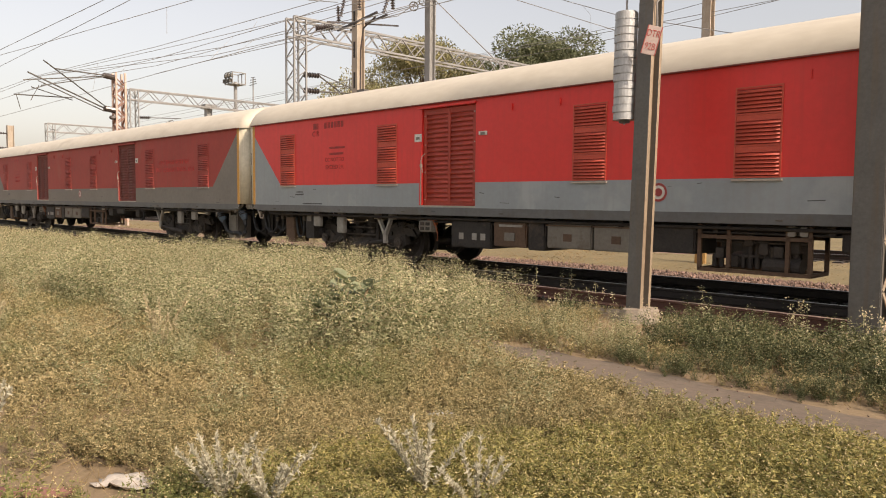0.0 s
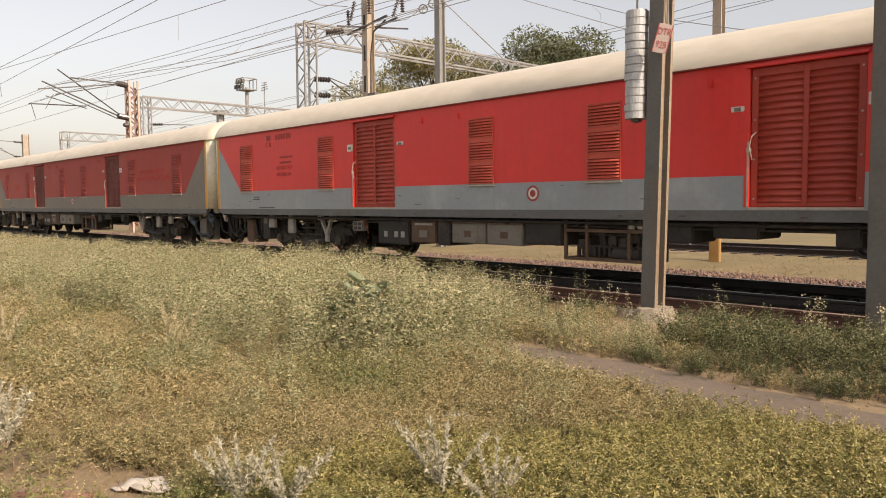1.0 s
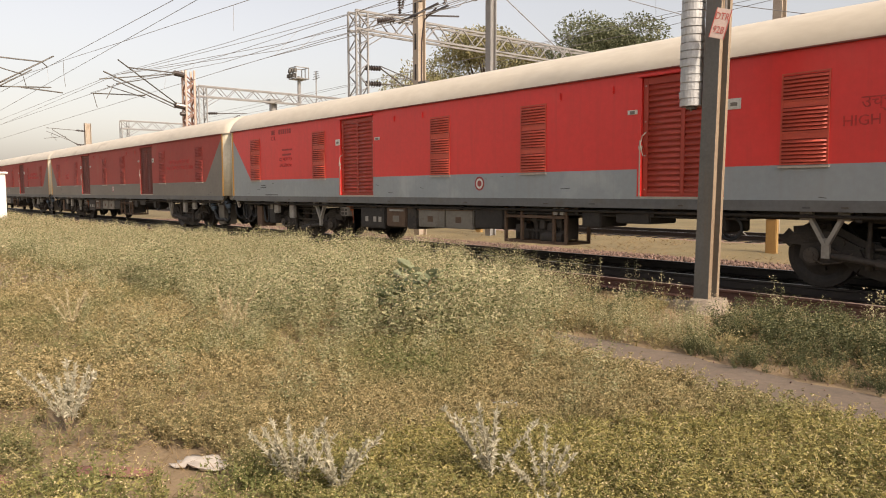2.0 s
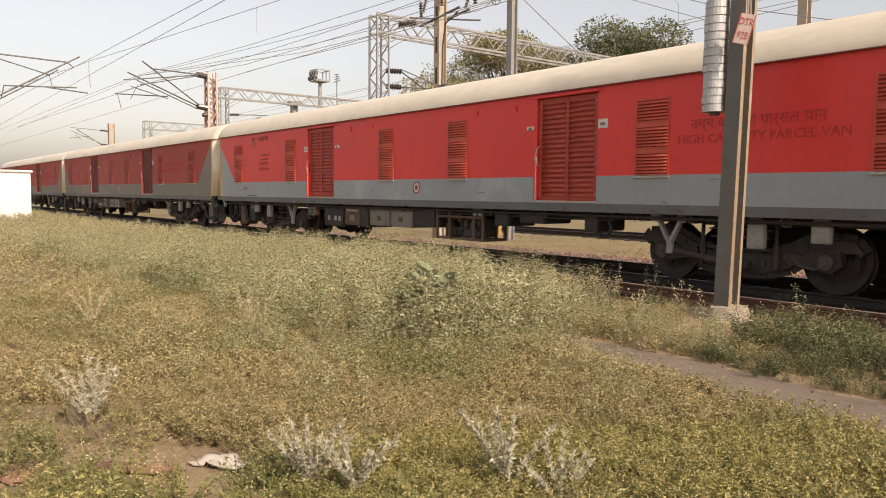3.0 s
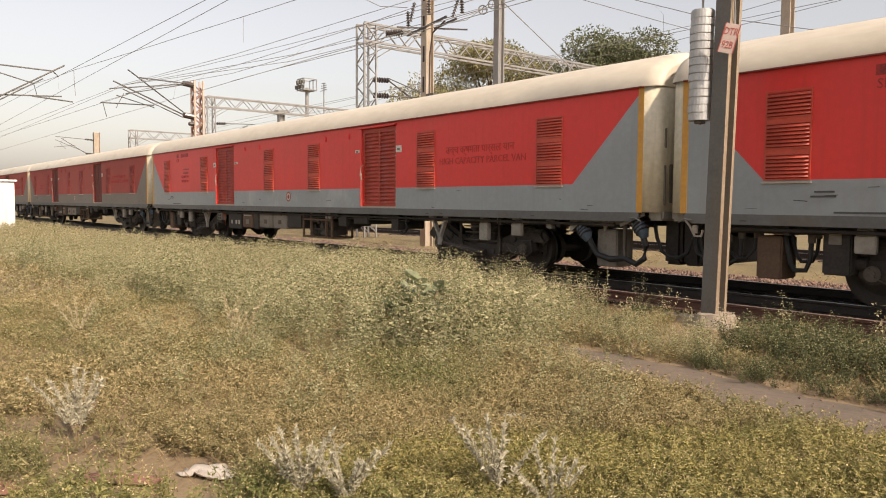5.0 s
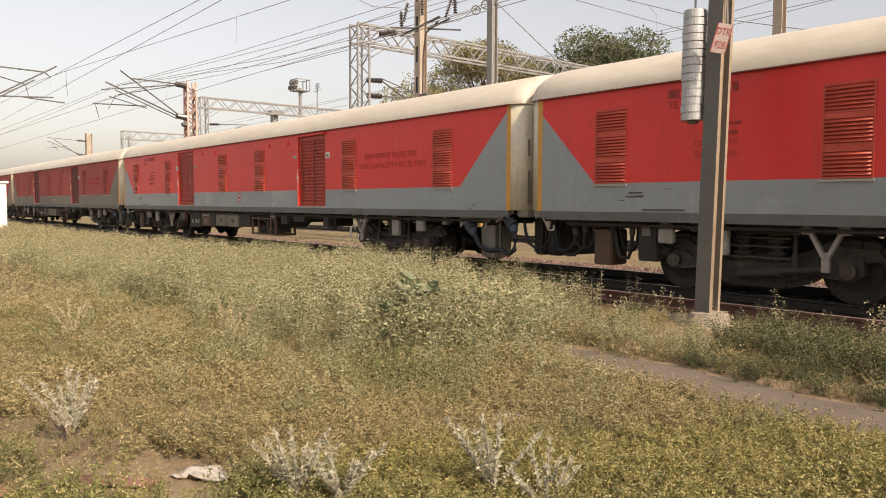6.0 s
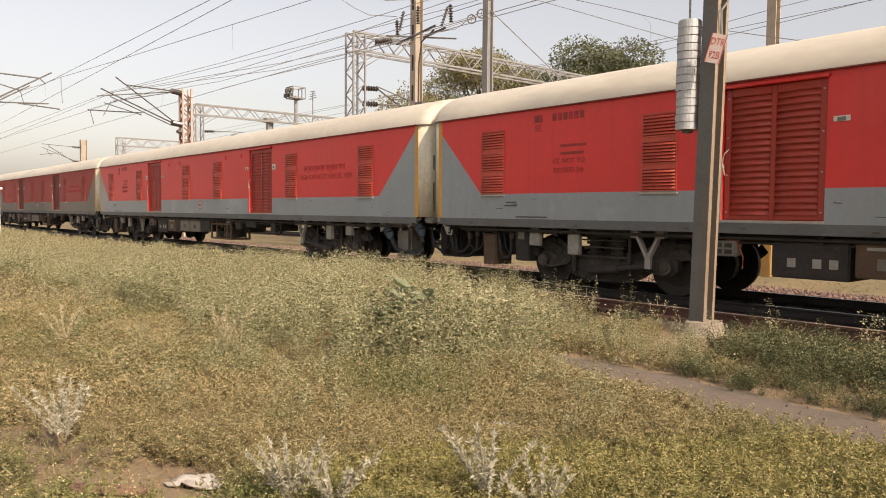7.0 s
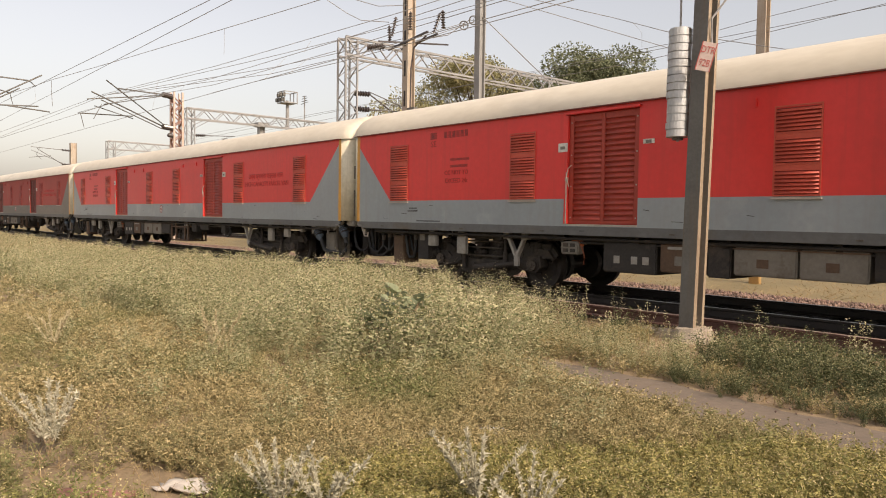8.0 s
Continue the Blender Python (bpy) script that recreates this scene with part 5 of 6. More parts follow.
far_portal = portal(-54.0, 21.9, 44, 9.1, 0.75, 0.6, STEEL_PALE, "distant galvanised lattice portal gantry")
portal(-78.6, 23.8, 48, 8.5, 0.8, 0.7, STEEL_PALE, "distant galvanised lattice portal gantry")
orange_mast = lattice_mast("lattice_mast", -42.75, 16.6, 8.3, 0.50, STEEL_ORANGE, "rust-streaked lattice mast carrying brackets", pitch=0.42, leg=0.10)
bracket_arms(orange_mast, (-42.75, 16.6, 0), [
    ((-42.1, 15.7, 6.25), (-38.57, 11.5, 7.8), 0.035), ((-42.1, 15.6, 6.2), (-41.07, 11.5, 7.55), 0.04), ((-42.0, 15.5, 6.05), (-41.2, 12.0, 7.2), 0.03),
    ((-41.8, 15.5, 7.95), (-41.0, 12.8, 7.86), 0.035), ((-41.8, 15.5, 7.9), (-42.2, 11.6, 7.3), 0.03), ((-41.8, 15.4, 7.85), (-41.4, 12.2, 7.0), 0.025),
    ((-43.3, 14.3, 6.76), (-41.2, 10.9, 6.4), 0.03), ((-43.0, 14.2, 6.6), (-41.6, 11.8, 6.9), 0.025), ((-41.4, 12.1, 7.0), (-41.4, 11.7, 6.2), 0.018), ((-41.2, 11.0, 6.4), (-41.3, 11.2, 5.7), 0.018)],
    [((-42.65, 16.35, 6.2), (-42.0, 15.5, 6.2), 0.17), ((-42.65, 16.35, 8.0), (-41.8, 15.4, 7.95), 0.16), ((-42.65, 16.35, 5.8), (-42.2, 15.9, 5.75), 0.12)])
near_mast = plain_mast(-35.2, 3.5, 0.28, STEEL_PALE, "steel mast reaching brackets over the weeds", 8.6)
bracket_arms(near_mast, (-35.2, 3.5, 0), [
    ((-35.2, 4.3, 4.85), (-35.0, 7.84, 7.07), 0.03), ((-35.2, 4.3, 4.7), (-35.0, 7.0, 6.42), 0.025), ((-35.2, 4.3, 6.86), (-35.2, 7.4, 6.81), 0.03), ((-35.2, 7.4, 6.81), (-35.2, 7.65, 6.6), 0.022),
    ((-35.2, 5.0, 5.6), (-35.2, 7.74, 5.77), 0.028), ((-35.2, 6.6, 5.68), (-35.2, 8.18, 5.58), 0.028), ((-35.2, 4.3, 6.8), (-35.2, 6.68, 6.21), 0.024), ((-35.2, 6.68, 6.21), (-35.2, 6.8, 5.7), 0.014), ((-35.2, 5.0, 5.6), (-35.2, 4.9, 5.1), 0.02)],
    [((-35.2, 3.6, 4.6), (-35.2, 4.35, 4.85), 0.12), ((-35.2, 3.6, 6.9), (-35.2, 4.35, 6.86), 0.12)])
cantilever(big_portal, -28.05, 18.9, 6.9, 2.6, -0.7, 1)
cantilever(far_portal, -54.0, 22.2, 6.3, 2.8, 0.9, 1)
far_mast = plain_mast(-86.3, 22.3, 0.55, STEEL_CREAM, "distant cream steel mast", 8.7)
cantilever(far_mast, 0, -0.2, 6.4, 3.2)
signal_post = plain_mast(-64.3, 33.0, 0.5, STEEL_PALE, "pale distant steel signal post", 9.6)
bm = B(); box(bm, -0.6, 0.6, -0.6, 0.6, 9.6, 9.95, 0.05)
part("head", bm, STEEL_PALE, signal_post)
wires()
lamp_tower()

# trackside things
def white_cabin():
    root = new("trackside_cabin")
    bm = B(); box(bm, -0.9, 0.9, -0.8, 0.8, -0.4, 2.30, 0.03); part("wall_block", bm, LIMEWASH, root)
    bm = B(); box(bm, -1.0, 1.0, -0.9, 0.9, 2.30, 2.42, 0.03); part("roof_slab", bm, LIMEWASH, root)
    bm = B(); box(bm, -0.3, 0.3, -0.83, -0.79, -0.2, 1.7, 0.01); part("door", bm, BOX_PALE, root)
    root.matrix_basis = pose(-46.4, 6.65, 0, 0, 0, 12)
    tagged(root, "small whitewashed trackside cabin among weeds", "cabin")


def yellow_post(x, y):
    root = new("marker_post")
    bm = B(); box(bm, -0.13, 0.13, -0.09, 0.09, -0.5, 0.62, 0.02); part("post", bm, YPOST, root)
    bm = B(); box(bm, -0.14, 0.14, -0.10, 0.10, 0.62, 0.66, 0.01); part("cap", bm, CONCRETE, root)
    root.matrix_basis = pose(x, y, 0, 0, 0, 8)
    tagged(root, "short weathered yellow marker post in dry grass", "post", "marker posts")


white_cabin()
yellow_post(-8.85, 18.1)
yellow_post(-21.2, 19.6)

# ---- vegetation ----
def leaves(rng, centres, along, length, width, droop=0.2):
    """Small pointed leaves at the centres, pointing along the given ways."""
    n = len(centres)
    along = along / (np.linalg.norm(along, axis=1, keepdims=True) + 1e-9)
    side = np.cross(along, rng.normal(size=(n, 3)))
    side /= np.linalg.norm(side, axis=1, keepdims=True) + 1e-9
    L, Wd = length[:, None], width[:, None]
    tip = centres + along * L
    tip[:, 2] -= droop * length
    return np.stack([centres + side * Wd * 0.5, tip, centres - side * Wd * 0.5], 1).reshape(-1, 3)


def stems(rng, p, q, w):
    """Thin flat stems from p to q."""
    d = q - p
    side = np.cross(d, rng.normal(size=d.shape)); side /= np.linalg.norm(side, axis=1, keepdims=True) + 1e-9
    s = side * w / 2
    return np.stack([p - s, p + s, q], 1).reshape(-1, 3)


def weed_template(rng, height, n_stem, n_leaf, leaf, spread, tips, tip_size, loose=0.045, slim=0.45):
    """A branching weed: leaf corners, and corners of its seed heads."""
    L, T = [], []
    for s in range(n_stem):
        a = rng.uniform(0, 2 * np.pi)
        lean = rng.uniform(0.1, 1.0) * spread
        h = height * rng.uniform(0.55, 1.0)
        top = np.array([np.cos(a) * lean, np.sin(a) * lean, h])
        base = top * np.array([0.1, 0.1, 0.0])
        t = np.linspace(0, 1, 4)[:, None]
        path = base + (top - base) * t + np.array([0, 0, 0.06 * height]) * np.sin(np.pi * t)
        L.append(stems(rng, path[:-1], path[1:], 0.006))
        k = n_leaf
        u = rng.uniform(0.12, 1.0, k)[:, None]
        c = base + (top - base) * u + rng.normal(size=(k, 3)) * 0.05 * height * np.array([1, 1, 0.5])
        c[:, 2] = np.abs(c[:, 2])
        way = rng.normal(size=(k, 3)); way[:, 2] = np.abs(way[:, 2]) * 0.6
        L.append(leaves(rng, c, way, leaf * rng.uniform(0.6, 1.4, k), leaf * slim * rng.uniform(0.6, 1.3, k)))
        m = tips
        u = rng.uniform(0.55, 1.08, m)[:, None]
        c = base + (top - base) * u + rng.normal(size=(m, 3)) * loose * height
        T.append(leaves(rng, c, rng.normal(size=(m, 3)), tip_size * rng.uniform(0.6, 1.4, m), tip_size * rng.uniform(0.6, 1.2, m), 0))
    return np.concatenate(L), np.concatenate(T)


def stamp(rng, templates, xy, scale):
    """Copies of the templates at the places, turned and scaled, as one list of corners."""
    pick = rng.integers(0, len(templates), len(xy))
    turn = rng.uniform(0, 2 * np.pi, len(xy))
    z = np.array([ground_height(float(x), float(y)) for x, y in xy]) - 0.01
    out = []
    for t, V in enumerate(templates):
        i = np.where(pick == t)[0]
        if not len(i) or not len(V): continue
        c, s = np.cos(turn[i])[:, None], np.sin(turn[i])[:, None]
        k = scale[i][:, None]
        x = (V[None, :, 0] * c - V[None, :, 1] * s) * k + xy[i, 0][:, None]
        y = (V[None, :, 0] * s + V[None, :, 1] * c) * k + xy[i, 1][:, None]
        zz = V[None, :, 2] * k + z[i][:, None]
        out.append(np.stack([x, y, zz], -1).reshape(-1, 3))
    return np.concatenate(out) if out else np.zeros((0, 3))


def scatter(rng, n, x0, x1, y0, y1, keep):
    """Places strewn over a stretch of the verge; the trampled ground by the lane stays bare."""
    p = np.stack([rng.uniform(x0, x1, n), rng.uniform(y0, y1, n)], 1)
    ragged = rng.uniform(-1, 1, n)
    p = p[(p[:, 0] < 0.6 - 0.2 * p[:, 1] + 0.5 * ragged) & (p[:, 1] > 0.02 - 0.08 * p[:, 0] + 0.15 * ragged) & (np.hypot(p[:, 0], p[:, 1]) > 2.9 + 0.5 * ragged)]
    return p[keep(p[:, 0], p[:, 1]) > rng.uniform(0, 1, len(p))]


def on_path(x, y):
    """1 on the trodden path, 0 away from it."""
    w = np.clip((x + 5.6) / 1.5, 0, 1)
    near = 5.85 - 0.60 * w - 0.25 * np.clip((x + 2.6) / 1.5, 0, 1)
    return ((x > -5.6) & (y > near - 0.02) & (y < 6.22)).astype(float)


def patch(x, y, s, o=0.0):
    return np.array([noise.noise((float(a) * s + o, float(b) * s, o)) for a, b in zip(x, y)])


def tall_zone(x, y):
    """Where the tall weeds grow: a belt beside the track, away from the path."""
    edge = 3.9 + 0.20 * (x + 5.2)               # the near edge runs back from the path's tip
    edge = np.where(x < -9, 3.1 + 0.02 * (x + 9), edge)
    inside = np.clip((y - edge) / 0.9, 0, 1) * np.clip((np.where(x > -8.5, 8.75, 9.35) - y) / 0.5, 0, 1) * np.clip((-4.8 - x - 0.75 * np.clip(y - 5.8, 0, 4)) / 0.8, 0, 1)
    return inside


def clear_of_masts(x, y):
    """0 close round the mast footings."""
    return ((np.minimum((x + 5.0) ** 2 + (y - 8.5) ** 2, (x + 2.5) ** 2 + (y - 9.2) ** 2) > 0.30) & (((x + 4.65) / 0.5) ** 2 + ((y - 7.9) / 0.9) ** 2 > 1) & (((x + 3.72) / 0.2) ** 2 + ((y - 3.75) / 0.2) ** 2 > 1) & (((x + 6.25) / 0.50) ** 2 + ((y - 4.82) / 0.42) ** 2 > 1) & (((x + 3.98) / 0.30) ** 2 + ((y - 1.55) / 0.24) ** 2 > 1)).astype(float)


def bare(x, y):
    """Bare trodden soil by the litter."""
    return np.clip(np.exp(-(((x + 4.9) / 0.9) ** 2 + ((y - 1.05) / 0.40) ** 2)) + 1.1 * np.exp(-(((x + 4.05) / 0.50) ** 2 + ((y - 1.42) / 0.42) ** 2)), 0, 1)


def plants():
    rng = np.random.default_rng(7)
    tall = [weed_template(rng, 0.88, 7, 36, 0.048, 0.36, 20, 0.016) for i in range(6)]
    low = [weed_template(rng, 0.20, 8, 13, 0.032, 0.20, 5, 0.013) for i in range(6)]
    near = [weed_template(rng, 0.21, 9, 25, 0.024, 0.20, 6, 0.009, 0.045, 0.38) for i in range(6)]
    thin = [weed_template(rng, 0.20, 5, 11, 0.030, 0.22, 5, 0.014) for i in range(4)]
    far = [weed_template(rng, 0.60, 6, 14, 0.075, 0.40, 10, 0.035) for i in range(4)]

    def both(name, mat, tip_mat, temps, xy, scale, label):
        seed = int(rng.integers(1 << 30))
        V = stamp(np.random.default_rng(seed), [t[0] for t in temps], xy, scale)
        T = stamp(np.random.default_rng(seed), [t[1] for t in temps], xy, scale)
        ob = new(name, leaf_mesh(name, V, mat))
        tagged(ob, label, "weeds", kind="stuff")
        o2 = part("seed_heads", leaf_mesh("seed_heads", T, tip_mat), None, ob)
        tagged(o2, kind="stuff")

    # tall belt
    xy = scatter(rng, 3400, -26, -4, 2.6, 9.6, lambda x, y: tall_zone(x, y) * (0.75 + 0.5 * patch(x, y, 0.6)) * (1 - on_path(x, y)) * np.where(x < -13, 0.6, 1.0) * clear_of_masts(x, y))
    sc = rng.uniform(0.65, 1.12, len(xy)) * np.clip(0.88 + 0.5 * patch(xy[:, 0], xy[:, 1], 0.45, 3.0), 0.4, 1.15) * np.clip(1.0 - 0.02 * np.abs(xy[:, 0] + 8), 0.5, 1)
    both("tall_weeds", WEED, WEED_TIP, tall, xy, sc, "tall pale green flowering weeds beside the track")
    xy = scatter(rng, 1500, -13, -2.6, 1.8, 7.5, lambda x, y: np.clip((y - 1.6) / 3.5, 0.05, 0.8) * (1 - on_path(x, y)) * np.clip(0.5 + 0.9 * patch(x, y, 0.7, 6.0), 0, 1) * np.clip((-2.8 - x) / 2.0, 0, 1) * clear_of_masts(x, y) * ((y < 6.0) | (x < -5.8)))
    both("middling_weeds", WEED, WEED_TIP, tall, xy, rng.uniform(0.28, 0.58, len(xy)), "knee-high pale green weeds thinning towards the path")
    xy = scatter(rng, 110, -5.7, -3.7, 6.35, 8.1, lambda x, y: clear_of_masts(x, y))
    both("verge_weeds", WEED, WEED_TIP, tall, xy, rng.uniform(0.26, 0.5, len(xy)), "pale green weeds between the footpath and the mast")
    # far belt
    xy = scatter(rng, 3200, -95, -18, 1.0, 9.5, lambda x, y: np.clip((y - 1.5 + 0.03 * (x + 18)) / 1.5, 0, 1) * 0.9)
    both("distant_weeds", WEED, WEED_TIP, far, xy, rng.uniform(0.45, 0.9, len(xy)), "dry pale weeds along the distant trackside")
    # ground cover, denser near the path
    xy = scatter(rng, 15000, -13, 0.6, 0.6, 9.3, lambda x, y: (0.7 + 0.5 * patch(x, y, 0.8, 9.0)) * (1 - on_path(x, y)) * (1 - 0.95 * bare(x, y)) * np.where(y > 8.7, 0.12, 1.0) * np.where((y > 6.25) & (x > -5.6), 0.25, 1.0) * clear_of_masts(x, y) * np.clip(1 - 0.55 * tall_zone(x, y), 0.3, 1))
    sc = rng.uniform(0.6, 1.25, len(xy)) * np.clip(0.9 + 0.5 * patch(xy[:, 0], xy[:, 1], 0.5, 5.0), 0.5, 1.3)
    fill = scatter(rng, 3000, -4.8, 0.6, 1.7, 5.4, lambda x, y: (1 - on_path(x, y)) * clear_of_masts(x, y) * (1 - bare(x, y)))
    xy = np.concatenate([xy, fill]); sc = np.concatenate([sc, rng.uniform(0.6, 1.15, len(fill))])
    close = (xy[:, 0] > -5.6) & (xy[:, 1] < 5.0)
    both("ground_cover", MAT, SEED, low, xy[~close], sc[~close], "low yellow-green weeds carpeting the ground")
    lush = xy[:, 0] - 0.35 * (xy[:, 1] - 2.5) + 1.3 * patch(xy[:, 0], xy[:, 1], 0.9, 1.0) > -3.5
    lush &= xy[:, 0] > -4.2
    both("fine_ground_cover", MAT_GREEN, SEED, near, xy[close & lush], sc[close & lush], "fine-leaved yellow-green weeds beside the footpath")
    both("dry_ground_cover", MAT, SEED, near, xy[close & ~lush], sc[close & ~lush], "fine-leaved drying weeds on sandy soil")
    xy = scatter(rng, 5500, -40, -12, -1.0, 9.3, lambda x, y: 0.6 + 0.5 * patch(x, y, 0.5, 8.0))
    both("distant_ground_cover", MAT, WEED_TIP, thin, xy, rng.uniform(1.1, 1.9, len(xy)), "low dry weeds carpeting the distant ground")
    # straw between them
    n = 45000
    p = scatter(rng, n, -14, 1.0, 0.5, 9.4, lambda x, y: (1 - on_path(x, y)) * (0.75 + 0.5 * patch(x, y, 0.9, 2.0)) * (1 - 0.25 * bare(x, y)))
    z = np.array([ground_height(float(a), float(b)) for a, b in p])
    base = np.column_stack([p, z])
    d = rng.normal(size=(len(p), 3)) * np.array([0.06, 0.06, 0.03]); d[:, 2] = np.abs(d[:, 2]) + rng.uniform(0.0, 0.13, len(p))
    ob = new("dry_grass", leaf_mesh("dry_grass", stems(rng, base, base + d, 0.006), STRAW))
    tagged(ob, "dry straw-coloured grass between the weeds", "grass", kind="stuff")
    # dry grass behind the train
    p = scatter(rng, 26000, -46, 4, 14.9, 27, lambda x, y: 0.7 + 0.6 * patch(x, y, 0.3, 4.0))
    base = np.column_stack([p, np.full(len(p), GZ - 0.02)])
    d = rng.normal(size=(len(p), 3)) * 0.09; d[:, 2] = rng.uniform(0.02, 0.10, len(p))
    ob = new("dry_grass", leaf_mesh("dry_grass", stems(rng, base, base + d, 0.016), STRAW))
    tagged(ob, "dry yellow grass beyond the train", "grass", kind="stuff")
    # bushes by the masts
    bush = [weed_template(rng, 0.50, 12, 40, 0.035, 0.42, 12, 0.016) for i in range(5)]
    spots = [(-4.0, 8.2), (-3.6, 8.0), (-3.2, 8.3), (-3.75, 7.6), (-3.1, 7.75), (-2.7, 8.1), (-2.75, 7.5), (-2.2, 7.9), (-2.3, 7.3), (-1.8, 7.6), (-1.5, 8.0), (-1.2, 7.4), (-4.3, 7.6),
             (-6.1, 8.5), (-5.7, 7.9), (-6.4, 8.0), (-5.9, 7.4), (-5.4, 7.2), (-6.6, 7.3), (-5.0, 7.4), (-1.9, 8.5), (-0.9, 7.9), (-3.4, 8.7)]
    more = rng.uniform((-4.4, 6.45), (0.6, 8.5), (150, 2))
    spots += [tuple(q) for q in more if clear_of_masts(np.array([q[0]]), np.array([q[1]]))[0] > 0]
    spots += [tuple(q) for q in rng.uniform((-3.9, 6.22), (0.6, 6.75), (110, 2))]
    spots = [q for q in spots if clear_of_masts(np.array([q[0]]), np.array([q[1]]))[0] > 0]
    xy = np.array(spots) + rng.normal(size=(len(spots), 2)) * 0.08
    both("dark_bushes", BUSH, WEED, bush, xy, rng.uniform(0.5, 0.95, len(xy)) * np.where(xy[:, 1] < 6.75, 0.55, 1.0), "dark green bushy weeds round the masts")
    # sprigs standing up against the rails
    sprig = [weed_template(rng, 0.85, 3, 22, 0.032, 0.16, 14, 0.024, 0.022) for i in range(5)]
    xy = scatter(rng, 330, -16, -1.0, 6.5, 8.9, lambda x, y: 0.15 + 0.85 * (x < -6))
    both("standing_sprigs", WEED, WEED_TIP, sprig, xy, rng.uniform(0.5, 0.95, len(xy)), "thin flowering weed sprigs standing before the rails")


def silver_shrub(x, y, h, n, label, mat=SILVER, seed=1):
    """Upright felted stems with many narrow leaves."""
    rng = np.random.default_rng(seed)
    V = []
    S = []
    for s in range(n):
        a = rng.uniform(0, 2 * np.pi); lean = rng.uniform(0.1, 0.62) * h
        top = np.array([np.cos(a) * lean, np.sin(a) * lean, h * rng.uniform(0.6, 1.0)])
        t = np.linspace(0, 1, 6)[:, None]
        path = top * np.array([1, 1, 0]) * t ** 1.4 + np.array([0, 0, 1]) * top[2] * t
        S.append(stems(rng, path[:-1], path[1:], 0.010)); S.append(stems(rng, path[:-1], path[1:], 0.010))
        k = 150
        u = rng.uniform(0.3, 1.0, k)
        c = np.column_stack([np.interp(u, t[:, 0], path[:, i]) for i in range(3)])
        way = rng.normal(size=(k, 3)) * 0.8 + np.array([0, 0, 1.1]) + top / h * 0.3
        V.append(leaves(rng, c, way, h * rng.uniform(0.045, 0.10, k), h * rng.uniform(0.020, 0.034, k), 0.1))
    root = new("silver_shrub")
    part("woody_base", leaf_mesh("woody_base", np.concatenate(S), TWIG), None, root)
    part("foliage", leaf_mesh("foliage", np.concatenate(V), mat), None, root)
    root.location = (x, y, ground_height(x, y) - 0.01)
    tagged(root, label, "shrub", "silvery shrubs")


def broad_leaf_plant():
    """A milkweed with large paired leaves on a few stems."""
    rng = np.random.default_rng(4)
    root = new("broad_leaf_plant")
    bm = B()
    tops = [(0.0, 0.0, 0.80), (0.16, 0.1, 0.70), (-0.2, 0.08, 0.60), (0.05, -0.2, 0.55), (0.28, -0.1, 0.5), (-0.3, -0.12, 0.46)]
    for t in tops:
        tube(bm, [(t[0] * 0.1, t[1] * 0.1, 0), (t[0] * 0.6, t[1] * 0.6, t[2] * 0.55), t], 0.012, 5)
    part("stalk", bm, TWIG, root)
    bm = B()
    for (x, y, z) in tops:
        for k in range(12):
            a = rng.uniform(0, 6.28); zz = z * (0.40 + 0.65 * k / 12)
            up = 0.35 + 0.09 * k
            d = Vector((math.cos(a), math.sin(a), up)).normalized()
            side = d.cross(Vector((0, 0, 1))).normalized()
            nrm = side.cross(d)
            L, w = rng.uniform(0.16, 0.25), rng.uniform(0.055, 0.085)
            o = Vector((x, y, 0)) * (zz / z) + Vector((0, 0, zz))
            mid = []; l = []; r = []
            for u, ww, dr in ((0, 0.15, 0), (0.3, 0.85, 0.01), (0.6, 1.0, 0.0), (0.85, 0.6, -0.03), (1.0, 0.05, -0.06)):
                c = o + d * L * u + nrm * dr * 0.5
                mid.append(bm.verts.new(c)); l.append(bm.verts.new(c + side * w * ww + nrm * 0.012)); r.append(bm.verts.new(c - side * w * ww + nrm * 0.012))
            for i in range(4):
                bm.faces.new((mid[i], l[i], l[i + 1], mid[i + 1])); bm.faces.new((r[i], mid[i], mid[i + 1], r[i + 1]))
    part("foliage", bm, MILK, root)
    root.location = (-6.60, 5.08, GZ); root.scale = (1.3, 1.3, 0.88)
    tagged(root, "grey-green milkweed with broad waxy leaves among weeds", "plant")


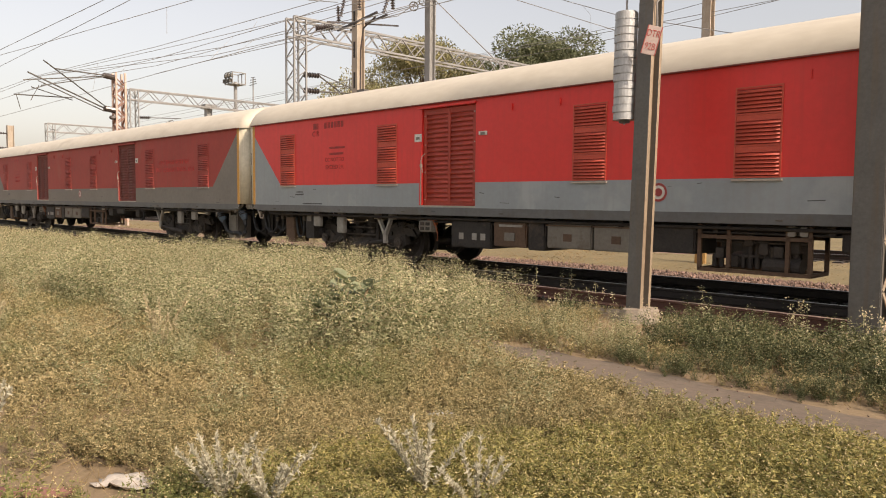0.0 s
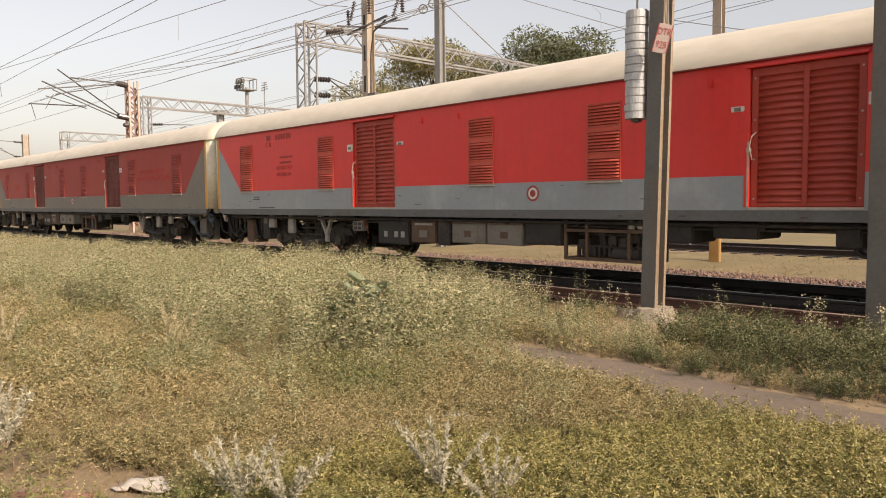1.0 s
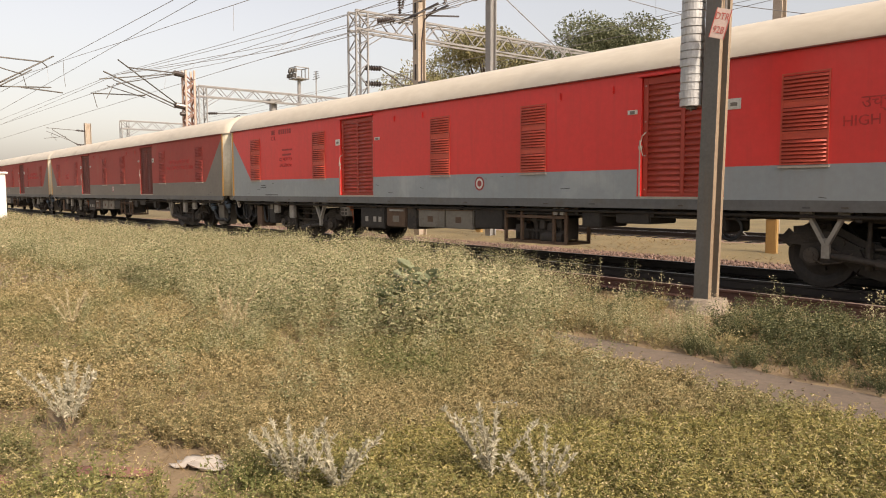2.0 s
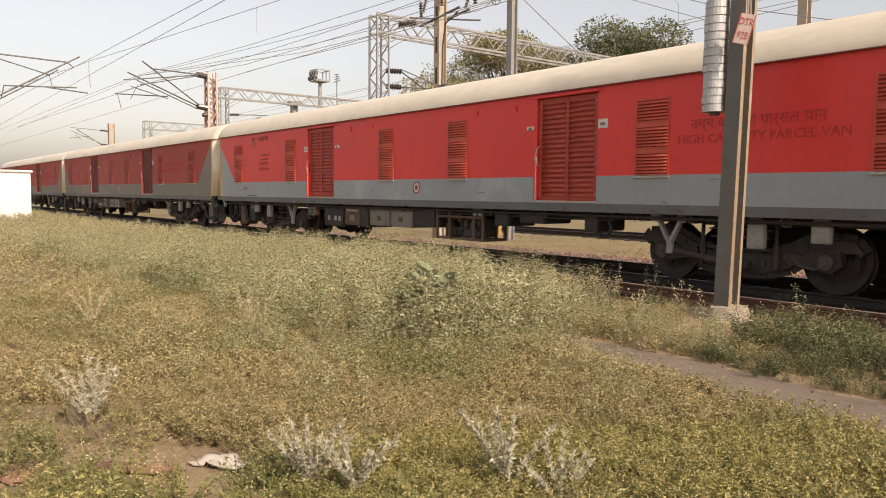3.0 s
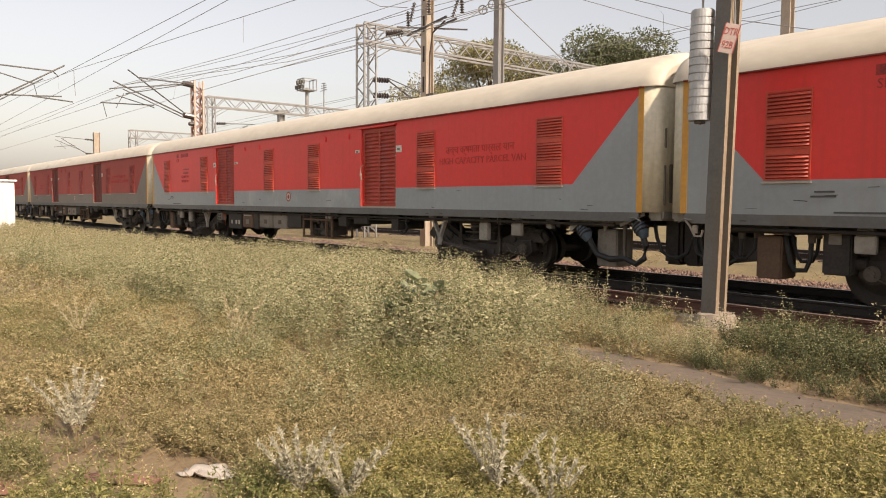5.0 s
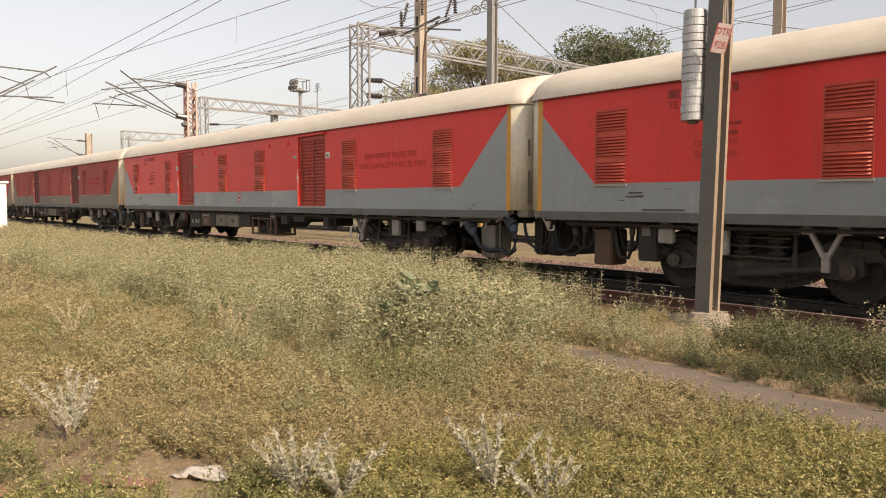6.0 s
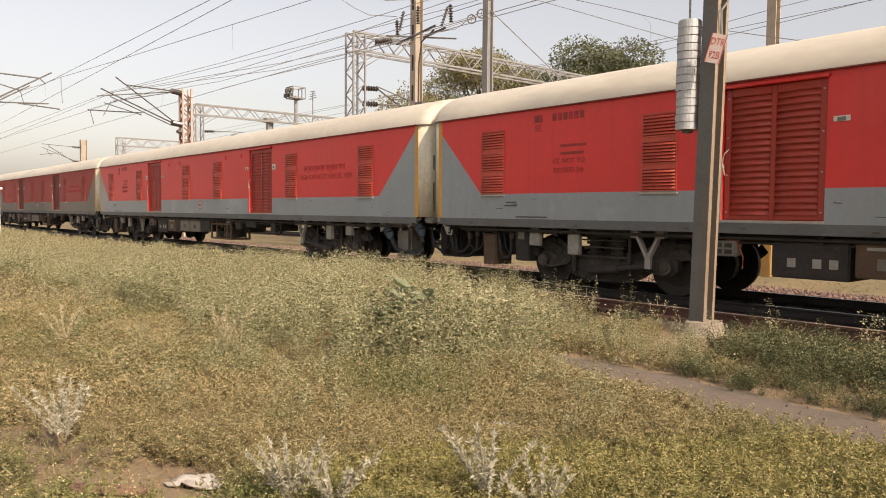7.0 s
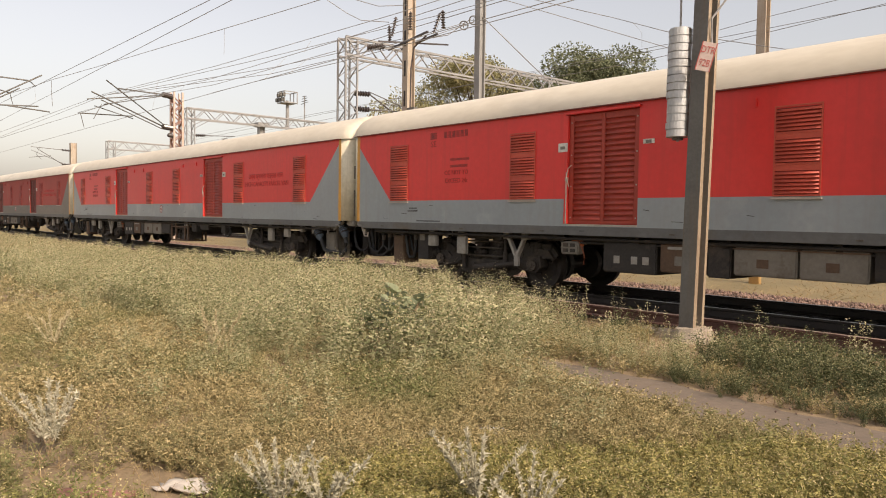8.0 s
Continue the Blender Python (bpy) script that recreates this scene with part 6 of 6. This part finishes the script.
def tree(x, y, top, crown, lmat, label, seed, n=5200, size=0.42):
    """Tapered trunk, limbs, and a crown of leaf clumps."""
    rng = np.random.default_rng(seed)
    root = new("tree")
    bm = B()
    fork = top * 0.42
    tube(bm, [(0, 0, -0.3), (0.1, 0, fork * 0.5), (0.0, 0.1, fork)], 0.32, 8)
    blobs = []
    for k in range(15):
        a = rng.uniform(0, 2 * np.pi); r = crown * np.sqrt(rng.uniform(0.02, 1.0))
        z = top - crown * 0.35 - (r / crown) ** 2 * crown * 0.75 - rng.uniform(0, 1) * crown * 0.5
        p = np.array([np.cos(a) * r, np.sin(a) * r, z]); blobs.append((p, crown * rng.uniform(0.30, 0.46)))
        rod(bm, (0, 0.1, fork * rng.uniform(0.7, 1.0)), tuple(p), 0.13, 6, 0.03)
    part("trunk", bm, BARK, root)
    per = n // len(blobs)
    V = []
    for p, r in blobs:
        d = rng.normal(size=(per, 3)); d /= np.linalg.norm(d, axis=1, keepdims=True)
        c = p + d * r * rng.uniform(0.45, 1.08, per)[:, None] * np.array([1.15, 1.15, 0.8])
        V.append(leaves(rng, c, d + rng.normal(size=(per, 3)) * 0.7, size * rng.uniform(0.5, 1.2, per), size * 0.6 * rng.uniform(0.5, 1.2, per)))
    part("crown", leaf_mesh("crown", np.concatenate(V), lmat), None, root)
    root.location = (x, y, 0)
    tagged(root, label, "tree")


def litter(name, x, y, w, h, mat, label, category, seed, rz=0, n=7):
    """A crumpled sheet lying on the ground."""
    rng = random.Random(seed)
    bm = B()
    g = [[bm.verts.new(((i / n - 0.5) * w + rng.uniform(-1, 1) * w * 0.06, (j / n - 0.5) * h + rng.uniform(-1, 1) * h * 0.06, 0.012 + rng.uniform(0, 1) * min(w, h) * 0.22 * (1 - abs(i / n - 0.5)))) for j in range(n + 1)] for i in range(n + 1)]
    for i in range(n):
        for j in range(n):
            bm.faces.new((g[i][j], g[i + 1][j], g[i + 1][j + 1], g[i][j + 1])).smooth = True
    ob = part(name, bm, mat)
    m = ob.modifiers.new("thickness", 'SOLIDIFY'); m.thickness = 0.004
    ob.matrix_world = pose(x, y, ground_height(x, y), 0, 0, rz)
    tagged(ob, label, category)


def ballast_stones():
    """Loose stones along the far shoulder and a few on the near one."""
    rng = np.random.default_rng(2)
    def cloud(name, n, x0, x1, y0, y1, zf, mat, s, label):
        c = np.stack([rng.uniform(x0, x1, n), rng.uniform(y0, y1, n), np.zeros(n)], 1)
        c[:, 2] = zf(c[:, 1]) + rng.uniform(0, 0.02, n)
        oct_ = np.array([[1, 0, 0], [-1, 0, 0], [0, 1, 0], [0, -1, 0], [0, 0, 1], [0, 0, -1]], float)
        V = oct_[None] * s * rng.uniform(0.5, 1.3, (n, 6, 1)) + rng.normal(size=(n, 6, 3)) * s * 0.25 + c[:, None]
        F = np.array([[0, 2, 4], [2, 1, 4], [1, 3, 4], [3, 0, 4], [2, 0, 5], [1, 2, 5], [3, 1, 5], [0, 3, 5]])
        idx = (F[None] + 6 * np.arange(n)[:, None, None]).reshape(-1)
        me = bpy.data.meshes.new(name)
        me.vertices.add(6 * n); me.vertices.foreach_set("co", V.astype(np.float32).ravel())
        me.loops.add(len(idx)); me.loops.foreach_set("vertex_index", idx.astype(np.int32))
        me.polygons.add(8 * n); me.polygons.foreach_set("loop_start", np.arange(0, 24 * n, 3, dtype=np.int32))
        me.update(); me.materials.append(mat)
        tagged(new(name, me), label, "stones", kind="stuff")
    slope = lambda y: -0.14 - 0.035 * np.clip(y - 12.6, 0, 3)
    cloud("ballast_stones", 21000, -42, 3, 12.45, 15.3, slope, STONE, 0.038, "pinkish-brown ballast stones behind the rails")
    cloud("path_pebbles", 260, -5.0, 1.0, 5.3, 6.3, lambda y: GZ + 0.0 * y, STONE, 0.012, "small pebbles and crumbs on the path")
    cloud("soiled_ballast", 9000, -26, 2, 9.5, 12.4, lambda y: -0.21 + 0 * y - 0.06 * np.clip(10.1 - y, 0, 1), BALLAST_DARK, 0.035, "black ballast between the rails")


plants()
silver_shrub(-5.12, 1.17, 0.50, 11, "silvery grey felted shrub in dry grass", seed=11)
silver_shrub(-3.30, 1.80, 0.42, 13, "silvery grey felted shrub by the litter", seed=12)
silver_shrub(-3.12, 1.95, 0.42, 10, "silvery grey felted shrub by the litter", seed=13)
silver_shrub(-2.72, 2.62, 0.48, 10, "pale silvery shrub with upright stems", seed=14)
silver_shrub(-2.42, 2.70, 0.40, 8, "pale silvery shrub with upright stems", seed=15)
silver_shrub(-2.10, 2.40, 0.30, 5, "small pale silvery shrub", seed=16)
silver_shrub(-7.2, 3.2, 0.60, 7, "dry pale grey shrub among the weeds", WEED_TIP, seed=17)
silver_shrub(-9.0, 2.1, 0.5, 7, "dry pale grey shrub among the weeds", WEED_TIP, seed=18)
broad_leaf_plant()
tree(-39.9, 51.6, 17.3, 4.8, LEAF, "dense dark green tree beyond the railway", 21, 30000, 0.30)
tree(-45.9, 44.0, 16.6, 4.6, LEAF_DRY, "pale dusty tree beyond the railway", 22, 17000, 0.28)
tree(-42.6, 48.0, 14.6, 3.8, LEAF, "low haze-paled tree between taller ones", 24, 12000, 0.28)
tree(-49.6, 38.4, 12.8, 2.6, LEAF_DRY, "thin dusty tree beyond the railway", 23, 1800, 0.26)
litter("plastic_sheet", -4.04, 1.62, 0.32, 0.18, LITTER_WHITE, "crumpled dirty white plastic scrap on the soil", "litter", 1, 30)
litter("cloth_scrap", -4.22, 1.16, 0.5, 0.13, LITTER_RED, "faded red cloth scrap on the soil", "litter", 2, 50)
litter("cloth_scrap", -4.5, 0.62, 0.3, 0.14, LITTER_RED, "faded red cloth scrap on the soil", "litter", 4, 20)
litter("plastic_bag", -3.80, 3.82, 0.2, 0.15, LITTER_CLEAR, "clear plastic bag scrap caught in weeds", "litter", 3, 10)
ballast_stones()


# ---- what moves ----
def motions():
    for c, off in zip(coaches, OFFSETS):
        walk(c, [(t, pose(x + off, TRACK_Y, 0)) for t, x in TRAIN])
        for w in [o for o in c.children if o.name.startswith("wheelset")]:
            rows = []
            for k in range(41):
                t = 0.2 * k
                x = float(np.interp(t, [a for a, b in TRAIN], [b for a, b in TRAIN]))
                turn = math.degrees((x - TRAIN[0][1]) / 0.4575)
                rows.append((t, pose(w.location.x, 0, 0.4575, 0, turn, 0)))
            walk(w, rows)


motions()
